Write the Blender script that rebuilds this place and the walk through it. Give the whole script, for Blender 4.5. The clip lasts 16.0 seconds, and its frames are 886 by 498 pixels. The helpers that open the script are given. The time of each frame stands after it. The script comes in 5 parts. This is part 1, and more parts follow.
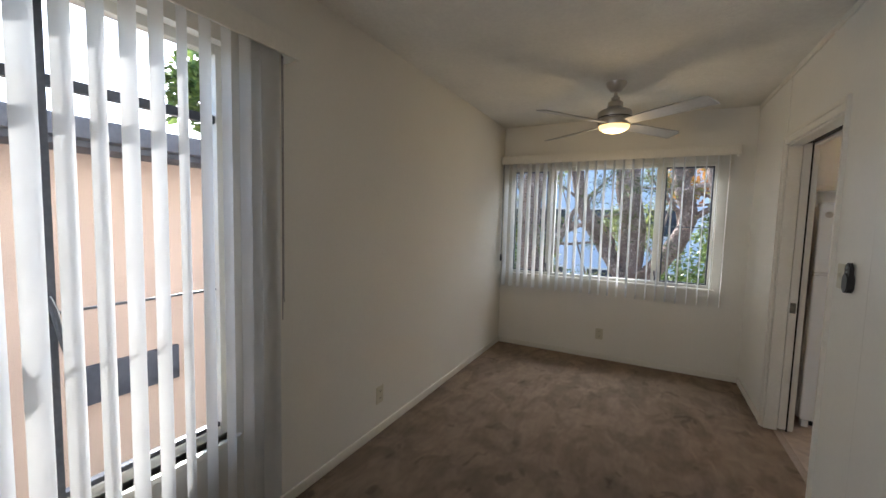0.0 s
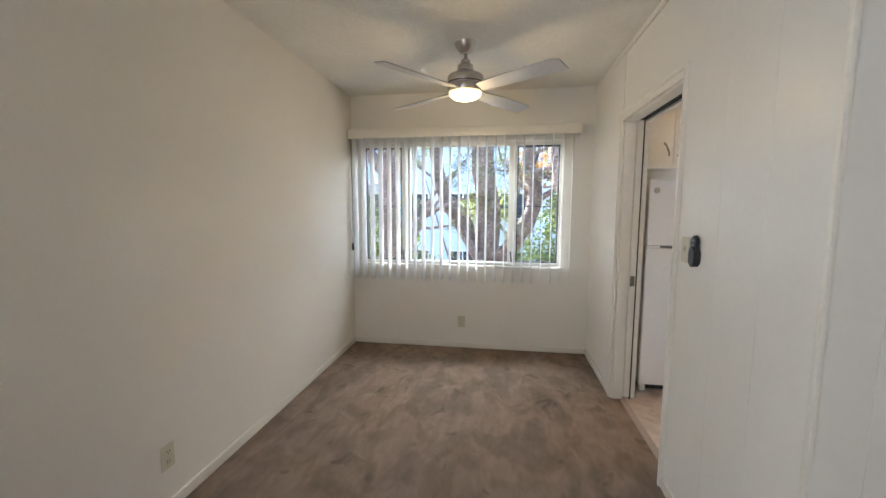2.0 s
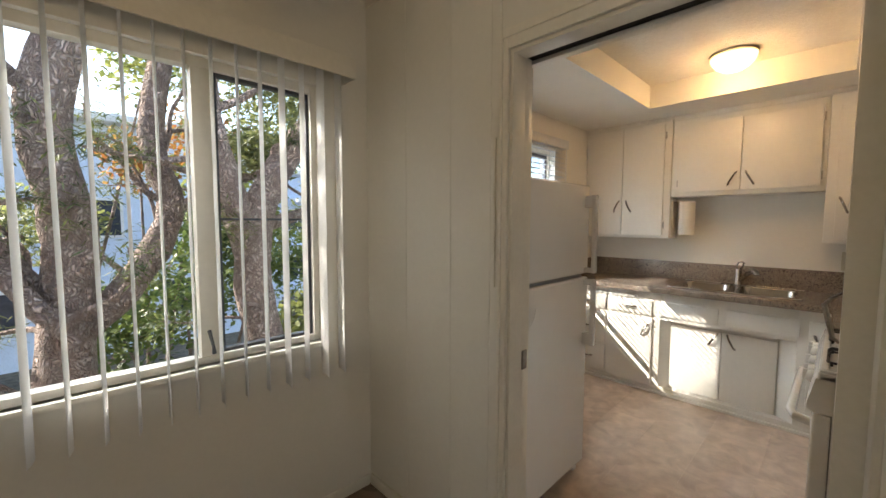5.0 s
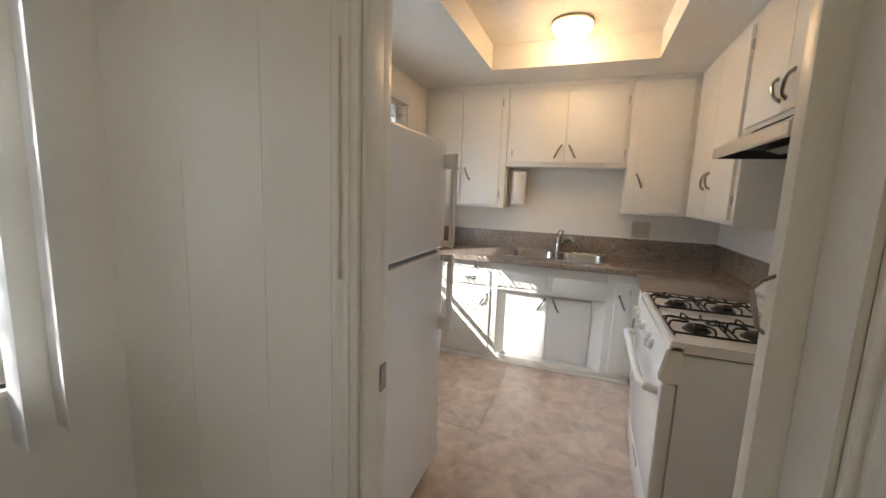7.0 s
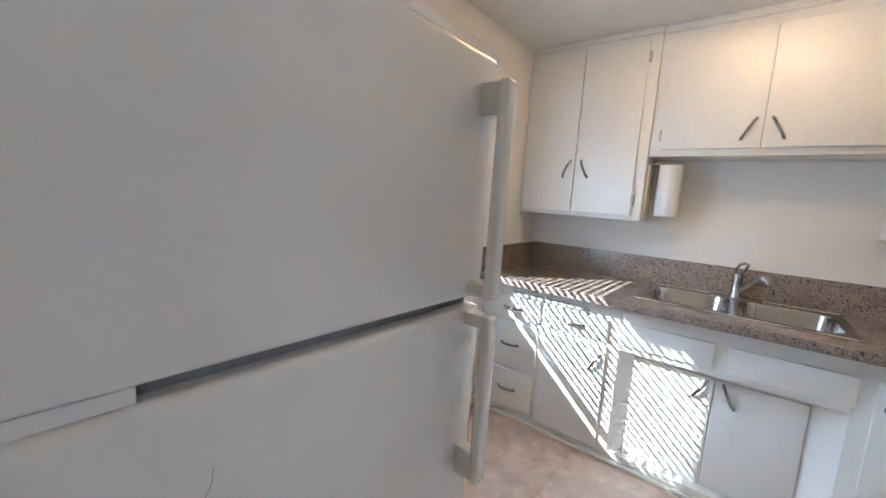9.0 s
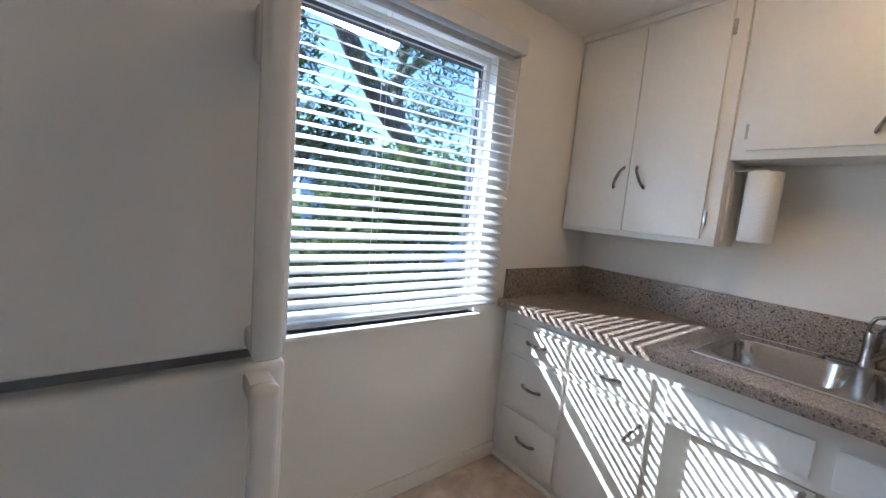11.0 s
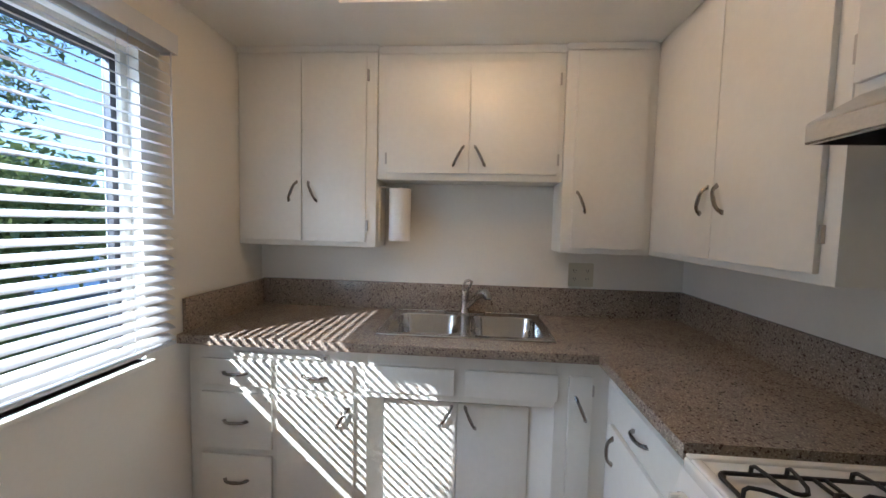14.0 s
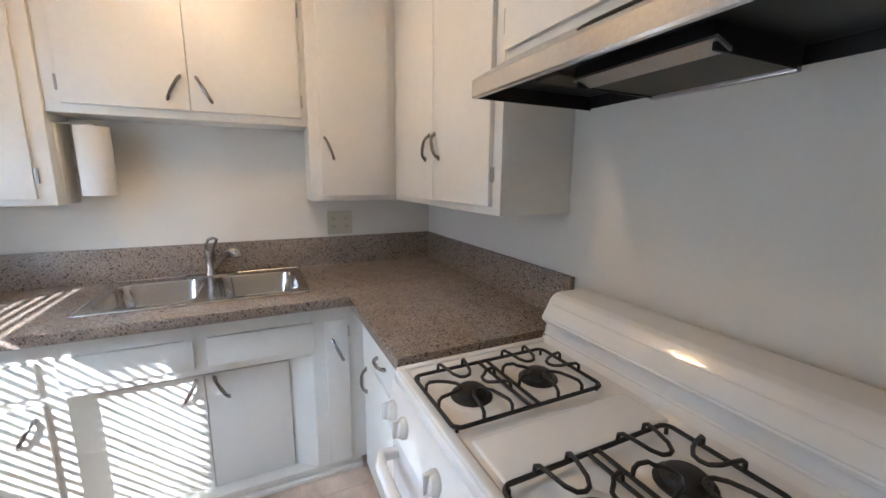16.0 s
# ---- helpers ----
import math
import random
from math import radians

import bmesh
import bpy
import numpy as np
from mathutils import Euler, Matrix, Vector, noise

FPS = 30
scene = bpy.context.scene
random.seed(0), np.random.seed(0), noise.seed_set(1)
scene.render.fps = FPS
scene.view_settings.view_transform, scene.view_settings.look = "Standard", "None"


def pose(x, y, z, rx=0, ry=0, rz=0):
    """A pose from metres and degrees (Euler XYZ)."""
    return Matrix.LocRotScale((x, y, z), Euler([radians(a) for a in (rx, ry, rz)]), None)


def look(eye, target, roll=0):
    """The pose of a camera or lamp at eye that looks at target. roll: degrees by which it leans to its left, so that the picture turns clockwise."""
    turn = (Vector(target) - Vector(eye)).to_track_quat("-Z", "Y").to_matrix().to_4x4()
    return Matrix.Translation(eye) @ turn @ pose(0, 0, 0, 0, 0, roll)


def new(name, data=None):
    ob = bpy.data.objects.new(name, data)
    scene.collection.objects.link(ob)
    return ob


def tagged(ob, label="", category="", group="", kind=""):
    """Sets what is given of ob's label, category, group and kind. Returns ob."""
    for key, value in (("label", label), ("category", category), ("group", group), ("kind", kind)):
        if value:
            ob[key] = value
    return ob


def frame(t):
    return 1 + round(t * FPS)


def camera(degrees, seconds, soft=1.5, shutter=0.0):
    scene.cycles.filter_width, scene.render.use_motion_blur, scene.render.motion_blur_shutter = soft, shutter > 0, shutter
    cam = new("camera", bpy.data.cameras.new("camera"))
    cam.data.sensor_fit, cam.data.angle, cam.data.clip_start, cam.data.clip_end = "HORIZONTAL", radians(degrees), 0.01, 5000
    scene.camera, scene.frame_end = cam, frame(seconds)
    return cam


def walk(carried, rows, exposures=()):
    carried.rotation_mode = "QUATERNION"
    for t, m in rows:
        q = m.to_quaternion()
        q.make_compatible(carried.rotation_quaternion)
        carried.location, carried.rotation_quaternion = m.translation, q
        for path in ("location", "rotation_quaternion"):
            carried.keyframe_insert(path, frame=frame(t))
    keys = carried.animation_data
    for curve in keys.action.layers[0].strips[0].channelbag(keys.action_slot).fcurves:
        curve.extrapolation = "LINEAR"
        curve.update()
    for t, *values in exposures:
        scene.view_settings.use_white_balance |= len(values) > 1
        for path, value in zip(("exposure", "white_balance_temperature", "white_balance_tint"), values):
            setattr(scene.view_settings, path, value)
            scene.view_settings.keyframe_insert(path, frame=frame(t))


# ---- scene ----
cam = camera(97.5, 16.0)
PATH = [
    (0, (1.113, 1.458, 1.47), (0.185, 3.223, 1.319), 1.5),
    (0.5, (1.145, 1.477, 1.465), (0.49, 3.36, 1.303), 1.3),
    (1, (1.166, 1.508, 1.46), (0.76, 3.457, 1.272), 0.9),
    (1.5, (1.148, 1.66, 1.428), (0.869, 3.63, 1.228), 0.5),
    (2, (1.091, 2.036, 1.437), (0.798, 4.004, 1.228), 0.2),
    (2.5, (1.015, 2.472, 1.392), (0.656, 4.423, 1.14), 0.2),
    (3, (0.976, 2.925, 1.417), (0.622, 4.874, 1.136), 0.5),
    (3.5, (0.947, 3.291, 1.423), (0.663, 5.251, 1.148), 1.3),
    (4, (0.781, 3.6, 1.419), (0.95, 5.579, 1.183), 1.2),
    (4.5, (0.763, 3.908, 1.404), (1.477, 5.767, 1.221), 0.5),
    (5, (0.774, 4.184, 1.448), (2.174, 5.606, 1.308), 0.1),
    (5.2, (0.775, 4.264, 1.456), (2.38, 5.451, 1.331), 0.1),
    (7.3, (1.291, 4.576, 1.399), (3.15, 5.253, 1.108), 2.2),
    (7.5, (1.395, 4.613, 1.382), (3.232, 5.346, 1.083), 2.3),
    (8, (1.65, 4.66, 1.362), (3.396, 5.583, 1.048), 3.0),
    (8.5, (1.947, 4.649, 1.387), (3.587, 5.761, 1.113), 3.6),
    (9, (2.187, 4.715, 1.367), (3.735, 5.952, 1.1), 3.8),
    (11.3, (2.748, 4.62, 1.378), (3.946, 6.206, 1.158), 5.2),
    (11.5, (2.742, 4.659, 1.416), (4.078, 6.129, 1.189), 5.0),
    (12, (2.686, 4.765, 1.405), (4.326, 5.895, 1.222), 4.9),
    (12.5, (2.622, 4.806, 1.413), (4.447, 5.606, 1.244), 4.8),
    (13, (2.588, 4.798, 1.43), (4.507, 5.338, 1.274), 4.1),
    (13.5, (2.589, 4.745, 1.436), (4.555, 5.083, 1.298), 2.9),
    (14, (2.593, 4.718, 1.438), (4.582, 4.875, 1.31), 1.4),
    (14.5, (2.596, 4.687, 1.44), (4.591, 4.618, 1.319), 0.8),
    (15, (2.601, 4.648, 1.44), (4.57, 4.323, 1.309), 0.9),
    (15.5, (2.597, 4.585, 1.439), (4.499, 4.0, 1.24), 0.8),
    (16, (2.575, 4.512, 1.422), (4.354, 3.672, 1.064), 0.4),
]
EXPOSURES = [(0.0, 2.45, 6100, 10), (0.5, 2.45, 6350, 10), (1.0, 2.65, 6800, 10), (1.7, 3.15, 6150, 10), (2.5, 3.33, 5850, 10), (3.5, 3.0, 5700, 10), (4.3, 2.45, 5700, 10), (5.0, 2.25, 7000, 10), (7.3, 2.68, 6000, 10), (8.5, 2.9, 5500, 10), (9.0, 2.9, 5300, 10), (11.5, 2.2, 5400, 10), (13.5, 2.15, 5650, 10), (14.5, 2.2, 5700, 10), (15.5, 2.6, 5650, 10), (16.0, 2.8, 5500, 10)]
walk(cam, [(t, look(eye, target, roll)) for t, eye, target, roll in PATH], EXPOSURES)

# ---- world and light ----
SUN_EL, SUN_AZ = radians(32.9), radians(-46.7)
world = bpy.data.worlds.new("sky")
scene.world = world
world.use_nodes = True
wn = world.node_tree
sky = wn.nodes.new("ShaderNodeTexSky")
sky.sky_type, sky.sun_disc, sky.sun_elevation, sky.sun_rotation = "NISHITA", False, SUN_EL, SUN_AZ
wn.links.new(sky.outputs[0], wn.nodes["Background"].inputs[0])
wn.nodes["Background"].inputs[1].default_value = 0.135

sun_data = bpy.data.lights.new("sun", "SUN")
sun_data.energy, sun_data.angle, sun_data.color = 3.4, radians(0.5), (1.0, 0.96, 0.90)
sun = new("sun", sun_data)
SUN_DIR = Vector((0.595, -0.560, -0.528)).normalized()
sun.rotation_euler = SUN_DIR.to_track_quat("-Z", "Y").to_euler()


def area_lamp(name, loc, aim, sx, sy, watts, color):
    d = bpy.data.lights.new(name, "AREA")
    d.shape, d.size, d.size_y, d.energy, d.color = "RECTANGLE", sx, sy, watts, color
    ob = new(name, d)
    ob.matrix_world = look(loc, aim)
    return ob


def bulb(name, loc, watts, color, radius):
    d = bpy.data.lights.new(name, "POINT")
    d.energy, d.color, d.shadow_soft_size = watts, color, radius
    ob = new(name, d)
    ob.location = loc
    return ob


# fill lamp for daylight of the living room window, behind the first eye
area_lamp("window_light", (-0.30, 0.75, 1.35), (3, 1.6, 1.2), 1.5, 1.5, 5.8, (0.92, 0.95, 1.0))
# unseen fill lamps added outside, above the kitchen and dining window heads
area_lamp("sky_fill", (3.45, 6.72, 2.58), (3.8, 5.0, 0.9), 1.3, 0.6, 22, (0.90, 0.95, 1.0))
area_lamp("sky_fill", (1.3, 6.75, 2.85), (-0.2, 4.4, 1.0), 2.0, 0.6, 11, (0.93, 0.97, 1.0))
bulb("fan_bulb", (0.828, 4.83, 2.10), 0.8, (1.0, 0.72, 0.38), 0.06)
bulb("ceiling_bulb", (4.02, 4.73, 2.43), 2.5, (1.0, 0.60, 0.29), 0.08)


# ---- materials ----
def mat(name, color, rough=0.5, metal=0.0, scale=30.0, vary=0.06, bump=0.0, bump_scale=None, color2=None, big=2.0, big_vary=0.05,
        coat=0.0, spec=None, rand=0.0, distort=0.0, sharp=0.2):
    """Two scales of colour variation and a bump, in object space metres."""
    m = bpy.data.materials.new(name)
    m.use_nodes = True
    n, l = m.node_tree.nodes, m.node_tree.links
    b = n["Principled BSDF"]
    tc = n.new("ShaderNodeTexCoord")
    fine, large = n.new("ShaderNodeTexNoise"), n.new("ShaderNodeTexNoise")
    fine.inputs["Scale"].default_value, large.inputs["Scale"].default_value = scale, big
    fine.inputs["Detail"].default_value, large.inputs["Detail"].default_value = 6, 4
    l.new(tc.outputs["Object"], fine.inputs["Vector"]), l.new(tc.outputs["Object"], large.inputs["Vector"])
    large.inputs["Distortion"].default_value = distort
    c2 = color2 or tuple(c * (1 - vary * 2) for c in color)
    mix = n.new("ShaderNodeMix")
    mix.data_type = "RGBA"
    mix.inputs["A"].default_value, mix.inputs["B"].default_value = (*color, 1), (*c2, 1)
    ramp = n.new("ShaderNodeMapRange")
    ramp.inputs["From Min"].default_value, ramp.inputs["From Max"].default_value = 0.35, 0.65
    l.new(fine.outputs["Fac"], ramp.inputs["Value"]), l.new(ramp.outputs["Result"], mix.inputs["Factor"])
    hsv = n.new("ShaderNodeHueSaturation")
    val = n.new("ShaderNodeMapRange")
    val.inputs["From Min"].default_value, val.inputs["From Max"].default_value = 0.5 - sharp, 0.5 + sharp
    val.inputs["To Min"].default_value, val.inputs["To Max"].default_value = 1 - big_vary, 1 + big_vary
    l.new(large.outputs["Fac"], val.inputs["Value"])
    out = val.outputs["Result"]
    if rand:
        oi, rm, mul = n.new("ShaderNodeObjectInfo"), n.new("ShaderNodeMapRange"), n.new("ShaderNodeMath")
        rm.inputs["To Min"].default_value, rm.inputs["To Max"].default_value = 1 - rand, 1 + rand
        mul.operation = "MULTIPLY"
        l.new(oi.outputs["Random"], rm.inputs["Value"]), l.new(out, mul.inputs[0]), l.new(rm.outputs["Result"], mul.inputs[1])
        out = mul.outputs[0]
    l.new(out, hsv.inputs["Value"]), l.new(mix.outputs["Result"], hsv.inputs["Color"])
    l.new(hsv.outputs["Color"], b.inputs["Base Color"])
    b.inputs["Roughness"].default_value, b.inputs["Metallic"].default_value = rough, metal
    if coat:
        b.inputs["Coat Weight"].default_value, b.inputs["Coat Roughness"].default_value = coat, 0.1
    if spec is not None:
        b.inputs["Specular IOR Level"].default_value = spec
    if bump:
        bt, bn = n.new("ShaderNodeTexNoise"), n.new("ShaderNodeBump")
        bt.inputs["Scale"].default_value, bt.inputs["Detail"].default_value = bump_scale or scale, 5
        bn.inputs["Strength"].default_value, bn.inputs["Distance"].default_value = bump, 0.01
        l.new(tc.outputs["Object"], bt.inputs["Vector"]), l.new(bt.outputs["Fac"], bn.inputs["Height"])
        l.new(bn.outputs["Normal"], b.inputs["Normal"])
    return m


WALL = mat("cream wall paint", (0.77, 0.745, 0.68), 0.62, scale=60, vary=0.01, bump=0.06, bump_scale=220, big=1.1, big_vary=0.025)
PANEL = mat("cream semi-gloss panelling paint", (0.75, 0.73, 0.67), 0.36, scale=40, vary=0.01, bump=0.04, bump_scale=90, big=1.5, big_vary=0.025)
CEIL = mat("white textured ceiling", (0.78, 0.76, 0.70), 0.8, scale=45, vary=0.03, bump=0.45, bump_scale=70, big=2.5, big_vary=0.05)
KCEIL = mat("white kitchen ceiling paint", (0.80, 0.78, 0.71), 0.55, scale=60, vary=0.01, bump=0.08, bump_scale=120)
TRIM = mat("cream trim paint", (0.76, 0.73, 0.65), 0.35, scale=50, vary=0.02, bump=0.05, bump_scale=120)
CAB = mat("off-white cabinet enamel", (0.80, 0.785, 0.73), 0.32, scale=35, vary=0.012, bump=0.05, bump_scale=60, big=3, big_vary=0.02)
CABIN = mat("cabinet inner shade wood", (0.55, 0.52, 0.45), 0.5, scale=30, vary=0.04)
WHITE = mat("white appliance enamel", (0.80, 0.80, 0.79), 0.22, scale=20, vary=0.006, bump=0.02, bump_scale=350, big=2, big_vary=0.012, coat=0.2)
STOVEW = mat("white stove enamel", (0.82, 0.81, 0.78), 0.14, scale=20, vary=0.008, coat=0.4, big_vary=0.01)
GREYGAP = mat("grey rubber gasket", (0.25, 0.26, 0.27), 0.6, scale=60, vary=0.05)
STEEL = mat("brushed stainless steel", (0.70, 0.69, 0.68), 0.24, 1.0, scale=140, vary=0.05, big_vary=0.04, bump=0.03, bump_scale=300)
SINK = mat("satin stainless sink steel", (0.60, 0.59, 0.58), 0.16, 1.0, scale=140, vary=0.06, big_vary=0.05, bump=0.03, bump_scale=300)
NICKEL = mat("brushed nickel", (0.55, 0.52, 0.49), 0.3, 1.0, scale=160, vary=0.05)
CHROME = mat("pewter finish pull", (0.40, 0.38, 0.36), 0.22, 1.0, scale=120, vary=0.12)
BLADE = mat("silver fan blade", (0.50, 0.49, 0.48), 0.4, 0.35, scale=50, vary=0.04)
# near-black stands in for the shade inside gaps, slots and vents
DARK = mat("near-black shade in hollows", (0.02, 0.018, 0.016), 0.8, scale=30, vary=0.1)
BLACK = mat("matt black cast iron", (0.018, 0.017, 0.017), 0.48, scale=90, vary=0.15, bump=0.15, bump_scale=250)
BLACKP = mat("black plastic", (0.015, 0.015, 0.017), 0.3, scale=80, vary=0.05)
HOODIN = mat("dark grey hood underside", (0.02, 0.02, 0.022), 0.35, 0.3, scale=60, vary=0.1)
FILTER = mat("greasy aluminium filter mesh", (0.16, 0.15, 0.13), 0.5, 0.6, scale=400, vary=0.3, bump=0.6, bump_scale=500)
PLATE = mat("ivory plastic plate", (0.58, 0.54, 0.42), 0.35, scale=50, vary=0.01)
VANE = mat("white vinyl blind vane", (0.84, 0.84, 0.83), 0.5, scale=12, vary=0.02, big=3, big_vary=0.03)
SLAT = mat("white faux-wood slat", (0.66, 0.68, 0.70), 0.35, scale=25, vary=0.02)
VINYL = mat("white vinyl window frame", (0.74, 0.72, 0.65), 0.4, scale=40, vary=0.02)
BRONZE = mat("dark bronze window frame", (0.10, 0.105, 0.12), 0.4, 0.5, scale=60, vary=0.1)
CORD = mat("grey cord", (0.22, 0.20, 0.20), 0.7, scale=300, vary=0.2)
PAPER = mat("white paper towel", (0.82, 0.80, 0.76), 0.9, scale=160, vary=0.02, bump=0.25, bump_scale=180)
BASE_CARPET = (0.335, 0.25, 0.182)
CARPET = mat("taupe cut-pile carpet", BASE_CARPET, 1.0, scale=900, vary=0.14, bump=0.8, bump_scale=750, big=6.5, big_vary=0.08, spec=0.05, distort=0.5, sharp=0.15)
TILE = mat("mottled beige vinyl tile", (0.58, 0.475, 0.395), 0.3, scale=9, vary=0.1, color2=(0.46, 0.36, 0.295), bump=0.06, bump_scale=40, big=7, big_vary=0.11, rand=0.06, distort=1.2, sharp=0.12)
GROUT = mat("brown tile joint", (0.42, 0.33, 0.265), 0.6, scale=80, vary=0.1)
STUCCO = mat("peach stucco", (0.56, 0.42, 0.35), 0.9, scale=80, vary=0.06, bump=0.4, bump_scale=120)
ROOFED = mat("dark blue-grey eave", (0.07, 0.075, 0.10), 0.6, scale=30, vary=0.1)
BLUEWALL = mat("pale blue-grey stucco facade", (0.58, 0.66, 0.80), 0.9, scale=20, vary=0.05, bump=0.2)
FARGLASS = mat("dark far window glass", (0.05, 0.06, 0.08), 0.1, scale=3, vary=0.2)
WHITETRIM = mat("white exterior trim", (0.7, 0.7, 0.7), 0.5)
BARK = mat("reddish plated pine bark", (0.50, 0.41, 0.37), 0.95, scale=9, vary=0.3, color2=(0.30, 0.215, 0.185), bump=1.0, bump_scale=22, big=3, big_vary=0.3)
LEAF = mat("green leaves", (0.20, 0.25, 0.07), 0.5, scale=6, vary=0.3, color2=(0.07, 0.12, 0.035), big=1.2, big_vary=0.3)
NEEDLE = mat("olive pine needles", (0.25, 0.26, 0.10), 0.6, scale=5, vary=0.3, color2=(0.06, 0.085, 0.035), big=1.2, big_vary=0.3)
PALELEAF = mat("pale yellow-green leaves", (0.32, 0.33, 0.11), 0.5, scale=6, vary=0.3, color2=(0.16, 0.20, 0.06), big=1.2, big_vary=0.3)
RUSSET = mat("orange russet leaves", (0.45, 0.16, 0.06), 0.6, scale=6, vary=0.3, color2=(0.35, 0.24, 0.06))
GROUND = mat("dry leaf-strewn soil", (0.16, 0.13, 0.09), 1.0, scale=6, vary=0.25, bump=0.5, bump_scale=12, big=0.4, big_vary=0.3)


def trodden(m):
    """Brushed pile streaks along the room and darker footmarks."""
    n, l = m.node_tree.nodes, m.node_tree.links
    b = n["Principled BSDF"]
    tc = n.new("ShaderNodeTexCoord")
    src = b.inputs["Base Color"].links[0].from_socket
    for size, scale, detail, lo, hi, dark, light in (((2.3, 1.3, 1.0), 2.0, 3, 0.42, 0.56, 0.86, 1.10), ((3.0, 2.2, 1.0), 2.2, 2, 0.31, 0.37, 0.74, 1.0), ((11.0, 3.5, 1.0), 1.6, 4, 0.35, 0.65, 0.91, 1.07)):
        mp, nz, rg, mx = n.new("ShaderNodeMapping"), n.new("ShaderNodeTexNoise"), n.new("ShaderNodeMapRange"), n.new("ShaderNodeHueSaturation")
        mp.inputs["Scale"].default_value = size
        mp.inputs["Rotation"].default_value = (0, 0, 0.12)
        nz.inputs["Scale"].default_value, nz.inputs["Detail"].default_value = scale, detail
        nz.inputs["Distortion"].default_value = 0.9
        rg.inputs["From Min"].default_value, rg.inputs["From Max"].default_value = lo, hi
        rg.inputs["To Min"].default_value, rg.inputs["To Max"].default_value = dark, light
        l.new(tc.outputs["Object"], mp.inputs["Vector"]), l.new(mp.outputs["Vector"], nz.inputs["Vector"]), l.new(nz.outputs["Fac"], rg.inputs["Value"])
        l.new(rg.outputs["Result"], mx.inputs["Value"]), l.new(src, mx.inputs["Color"])
        src = mx.outputs["Color"]
    l.new(src, b.inputs["Base Color"])


trodden(CARPET)


def translucent(m, share):
    """Lets part of the light through a thin sheet."""
    n, l = m.node_tree.nodes, m.node_tree.links
    out, b = n["Material Output"], n["Principled BSDF"]
    tr, mx = n.new("ShaderNodeBsdfTranslucent"), n.new("ShaderNodeMixShader")
    l.new(b.inputs["Base Color"].links[0].from_socket, tr.inputs["Color"])
    mx.inputs["Fac"].default_value = share
    l.new(b.outputs[0], mx.inputs[1]), l.new(tr.outputs[0], mx.inputs[2]), l.new(mx.outputs[0], out.inputs["Surface"])


translucent(VANE, 0.62)
translucent(SLAT, 0.08)
translucent(LEAF, 0.45)
translucent(NEEDLE, 0.4)
translucent(RUSSET, 0.45)
translucent(PALELEAF, 0.5)


def granite():
    m = mat("speckled taupe granite", (0.295, 0.242, 0.195), 0.13, scale=160, vary=0.2, color2=(0.225, 0.182, 0.147), big=9, big_vary=0.12)
    n, l = m.node_tree.nodes, m.node_tree.links
    b = n["Principled BSDF"]
    tc = n.new("ShaderNodeTexCoord")
    src = b.inputs["Base Color"].links[0].from_socket
    for scale, lim, color, seed in ((230, 0.12, (0.15, 0.11, 0.09), 0.0), (260, 0.14, (0.40, 0.34, 0.28), 7.3), (165, 0.06, (0.08, 0.055, 0.045), 3.1)):
        v = n.new("ShaderNodeTexVoronoi")
        v.inputs["Scale"].default_value = scale
        mp = n.new("ShaderNodeMapping")
        mp.inputs["Location"].default_value = (seed, seed * 1.7, seed * 0.6)
        l.new(tc.outputs["Object"], mp.inputs["Vector"]), l.new(mp.outputs["Vector"], v.inputs["Vector"])
        sep = n.new("ShaderNodeSeparateColor")
        l.new(v.outputs["Color"], sep.inputs["Color"])
        gate = n.new("ShaderNodeMath")
        gate.operation = "LESS_THAN"
        gate.inputs[1].default_value = lim
        l.new(sep.outputs["Red"], gate.inputs[0])
        mx = n.new("ShaderNodeMix")
        mx.data_type = "RGBA"
        mx.inputs["B"].default_value = (*color, 1)
        l.new(gate.outputs[0], mx.inputs["Factor"]), l.new(src, mx.inputs["A"])
        src = mx.outputs["Result"]
    l.new(src, b.inputs["Base Color"])
    return m


def bark_plates(m):
    """Upright plates with dark cracks between them."""
    n, l = m.node_tree.nodes, m.node_tree.links
    b = n["Principled BSDF"]
    tc, mp, v = n.new("ShaderNodeTexCoord"), n.new("ShaderNodeMapping"), n.new("ShaderNodeTexVoronoi")
    nz, add = n.new("ShaderNodeTexNoise"), n.new("ShaderNodeMixRGB")
    nz.inputs["Scale"].default_value = 6
    add.blend_type = "ADD"
    add.inputs["Fac"].default_value = 0.3
    mp.inputs["Scale"].default_value = (24, 24, 6)
    v.feature = "DISTANCE_TO_EDGE"
    v.inputs["Scale"].default_value = 1.0
    l.new(tc.outputs["Object"], nz.inputs["Vector"]), l.new(tc.outputs["Object"], add.inputs[1]), l.new(nz.outputs["Color"], add.inputs[2])
    l.new(add.outputs[0], mp.inputs["Vector"]), l.new(mp.outputs["Vector"], v.inputs["Vector"])
    rg = n.new("ShaderNodeMapRange")
    rg.inputs["From Max"].default_value = 0.3
    l.new(v.outputs["Distance"], rg.inputs["Value"])
    mx = n.new("ShaderNodeMix")
    mx.data_type = "RGBA"
    mx.inputs["A"].default_value = (0.27, 0.20, 0.17, 1)
    src = b.inputs["Base Color"].links[0].from_socket
    l.new(rg.outputs["Result"], mx.inputs["Factor"]), l.new(src, mx.inputs["B"]), l.new(mx.outputs["Result"], b.inputs["Base Color"])
    bn = n.new("ShaderNodeBump")
    bn.inputs["Strength"].default_value, bn.inputs["Distance"].default_value = 1.0, 0.05
    l.new(rg.outputs["Result"], bn.inputs["Height"]), l.new(bn.outputs["Normal"], b.inputs["Normal"])


bark_plates(BARK)
GRANITE = granite()


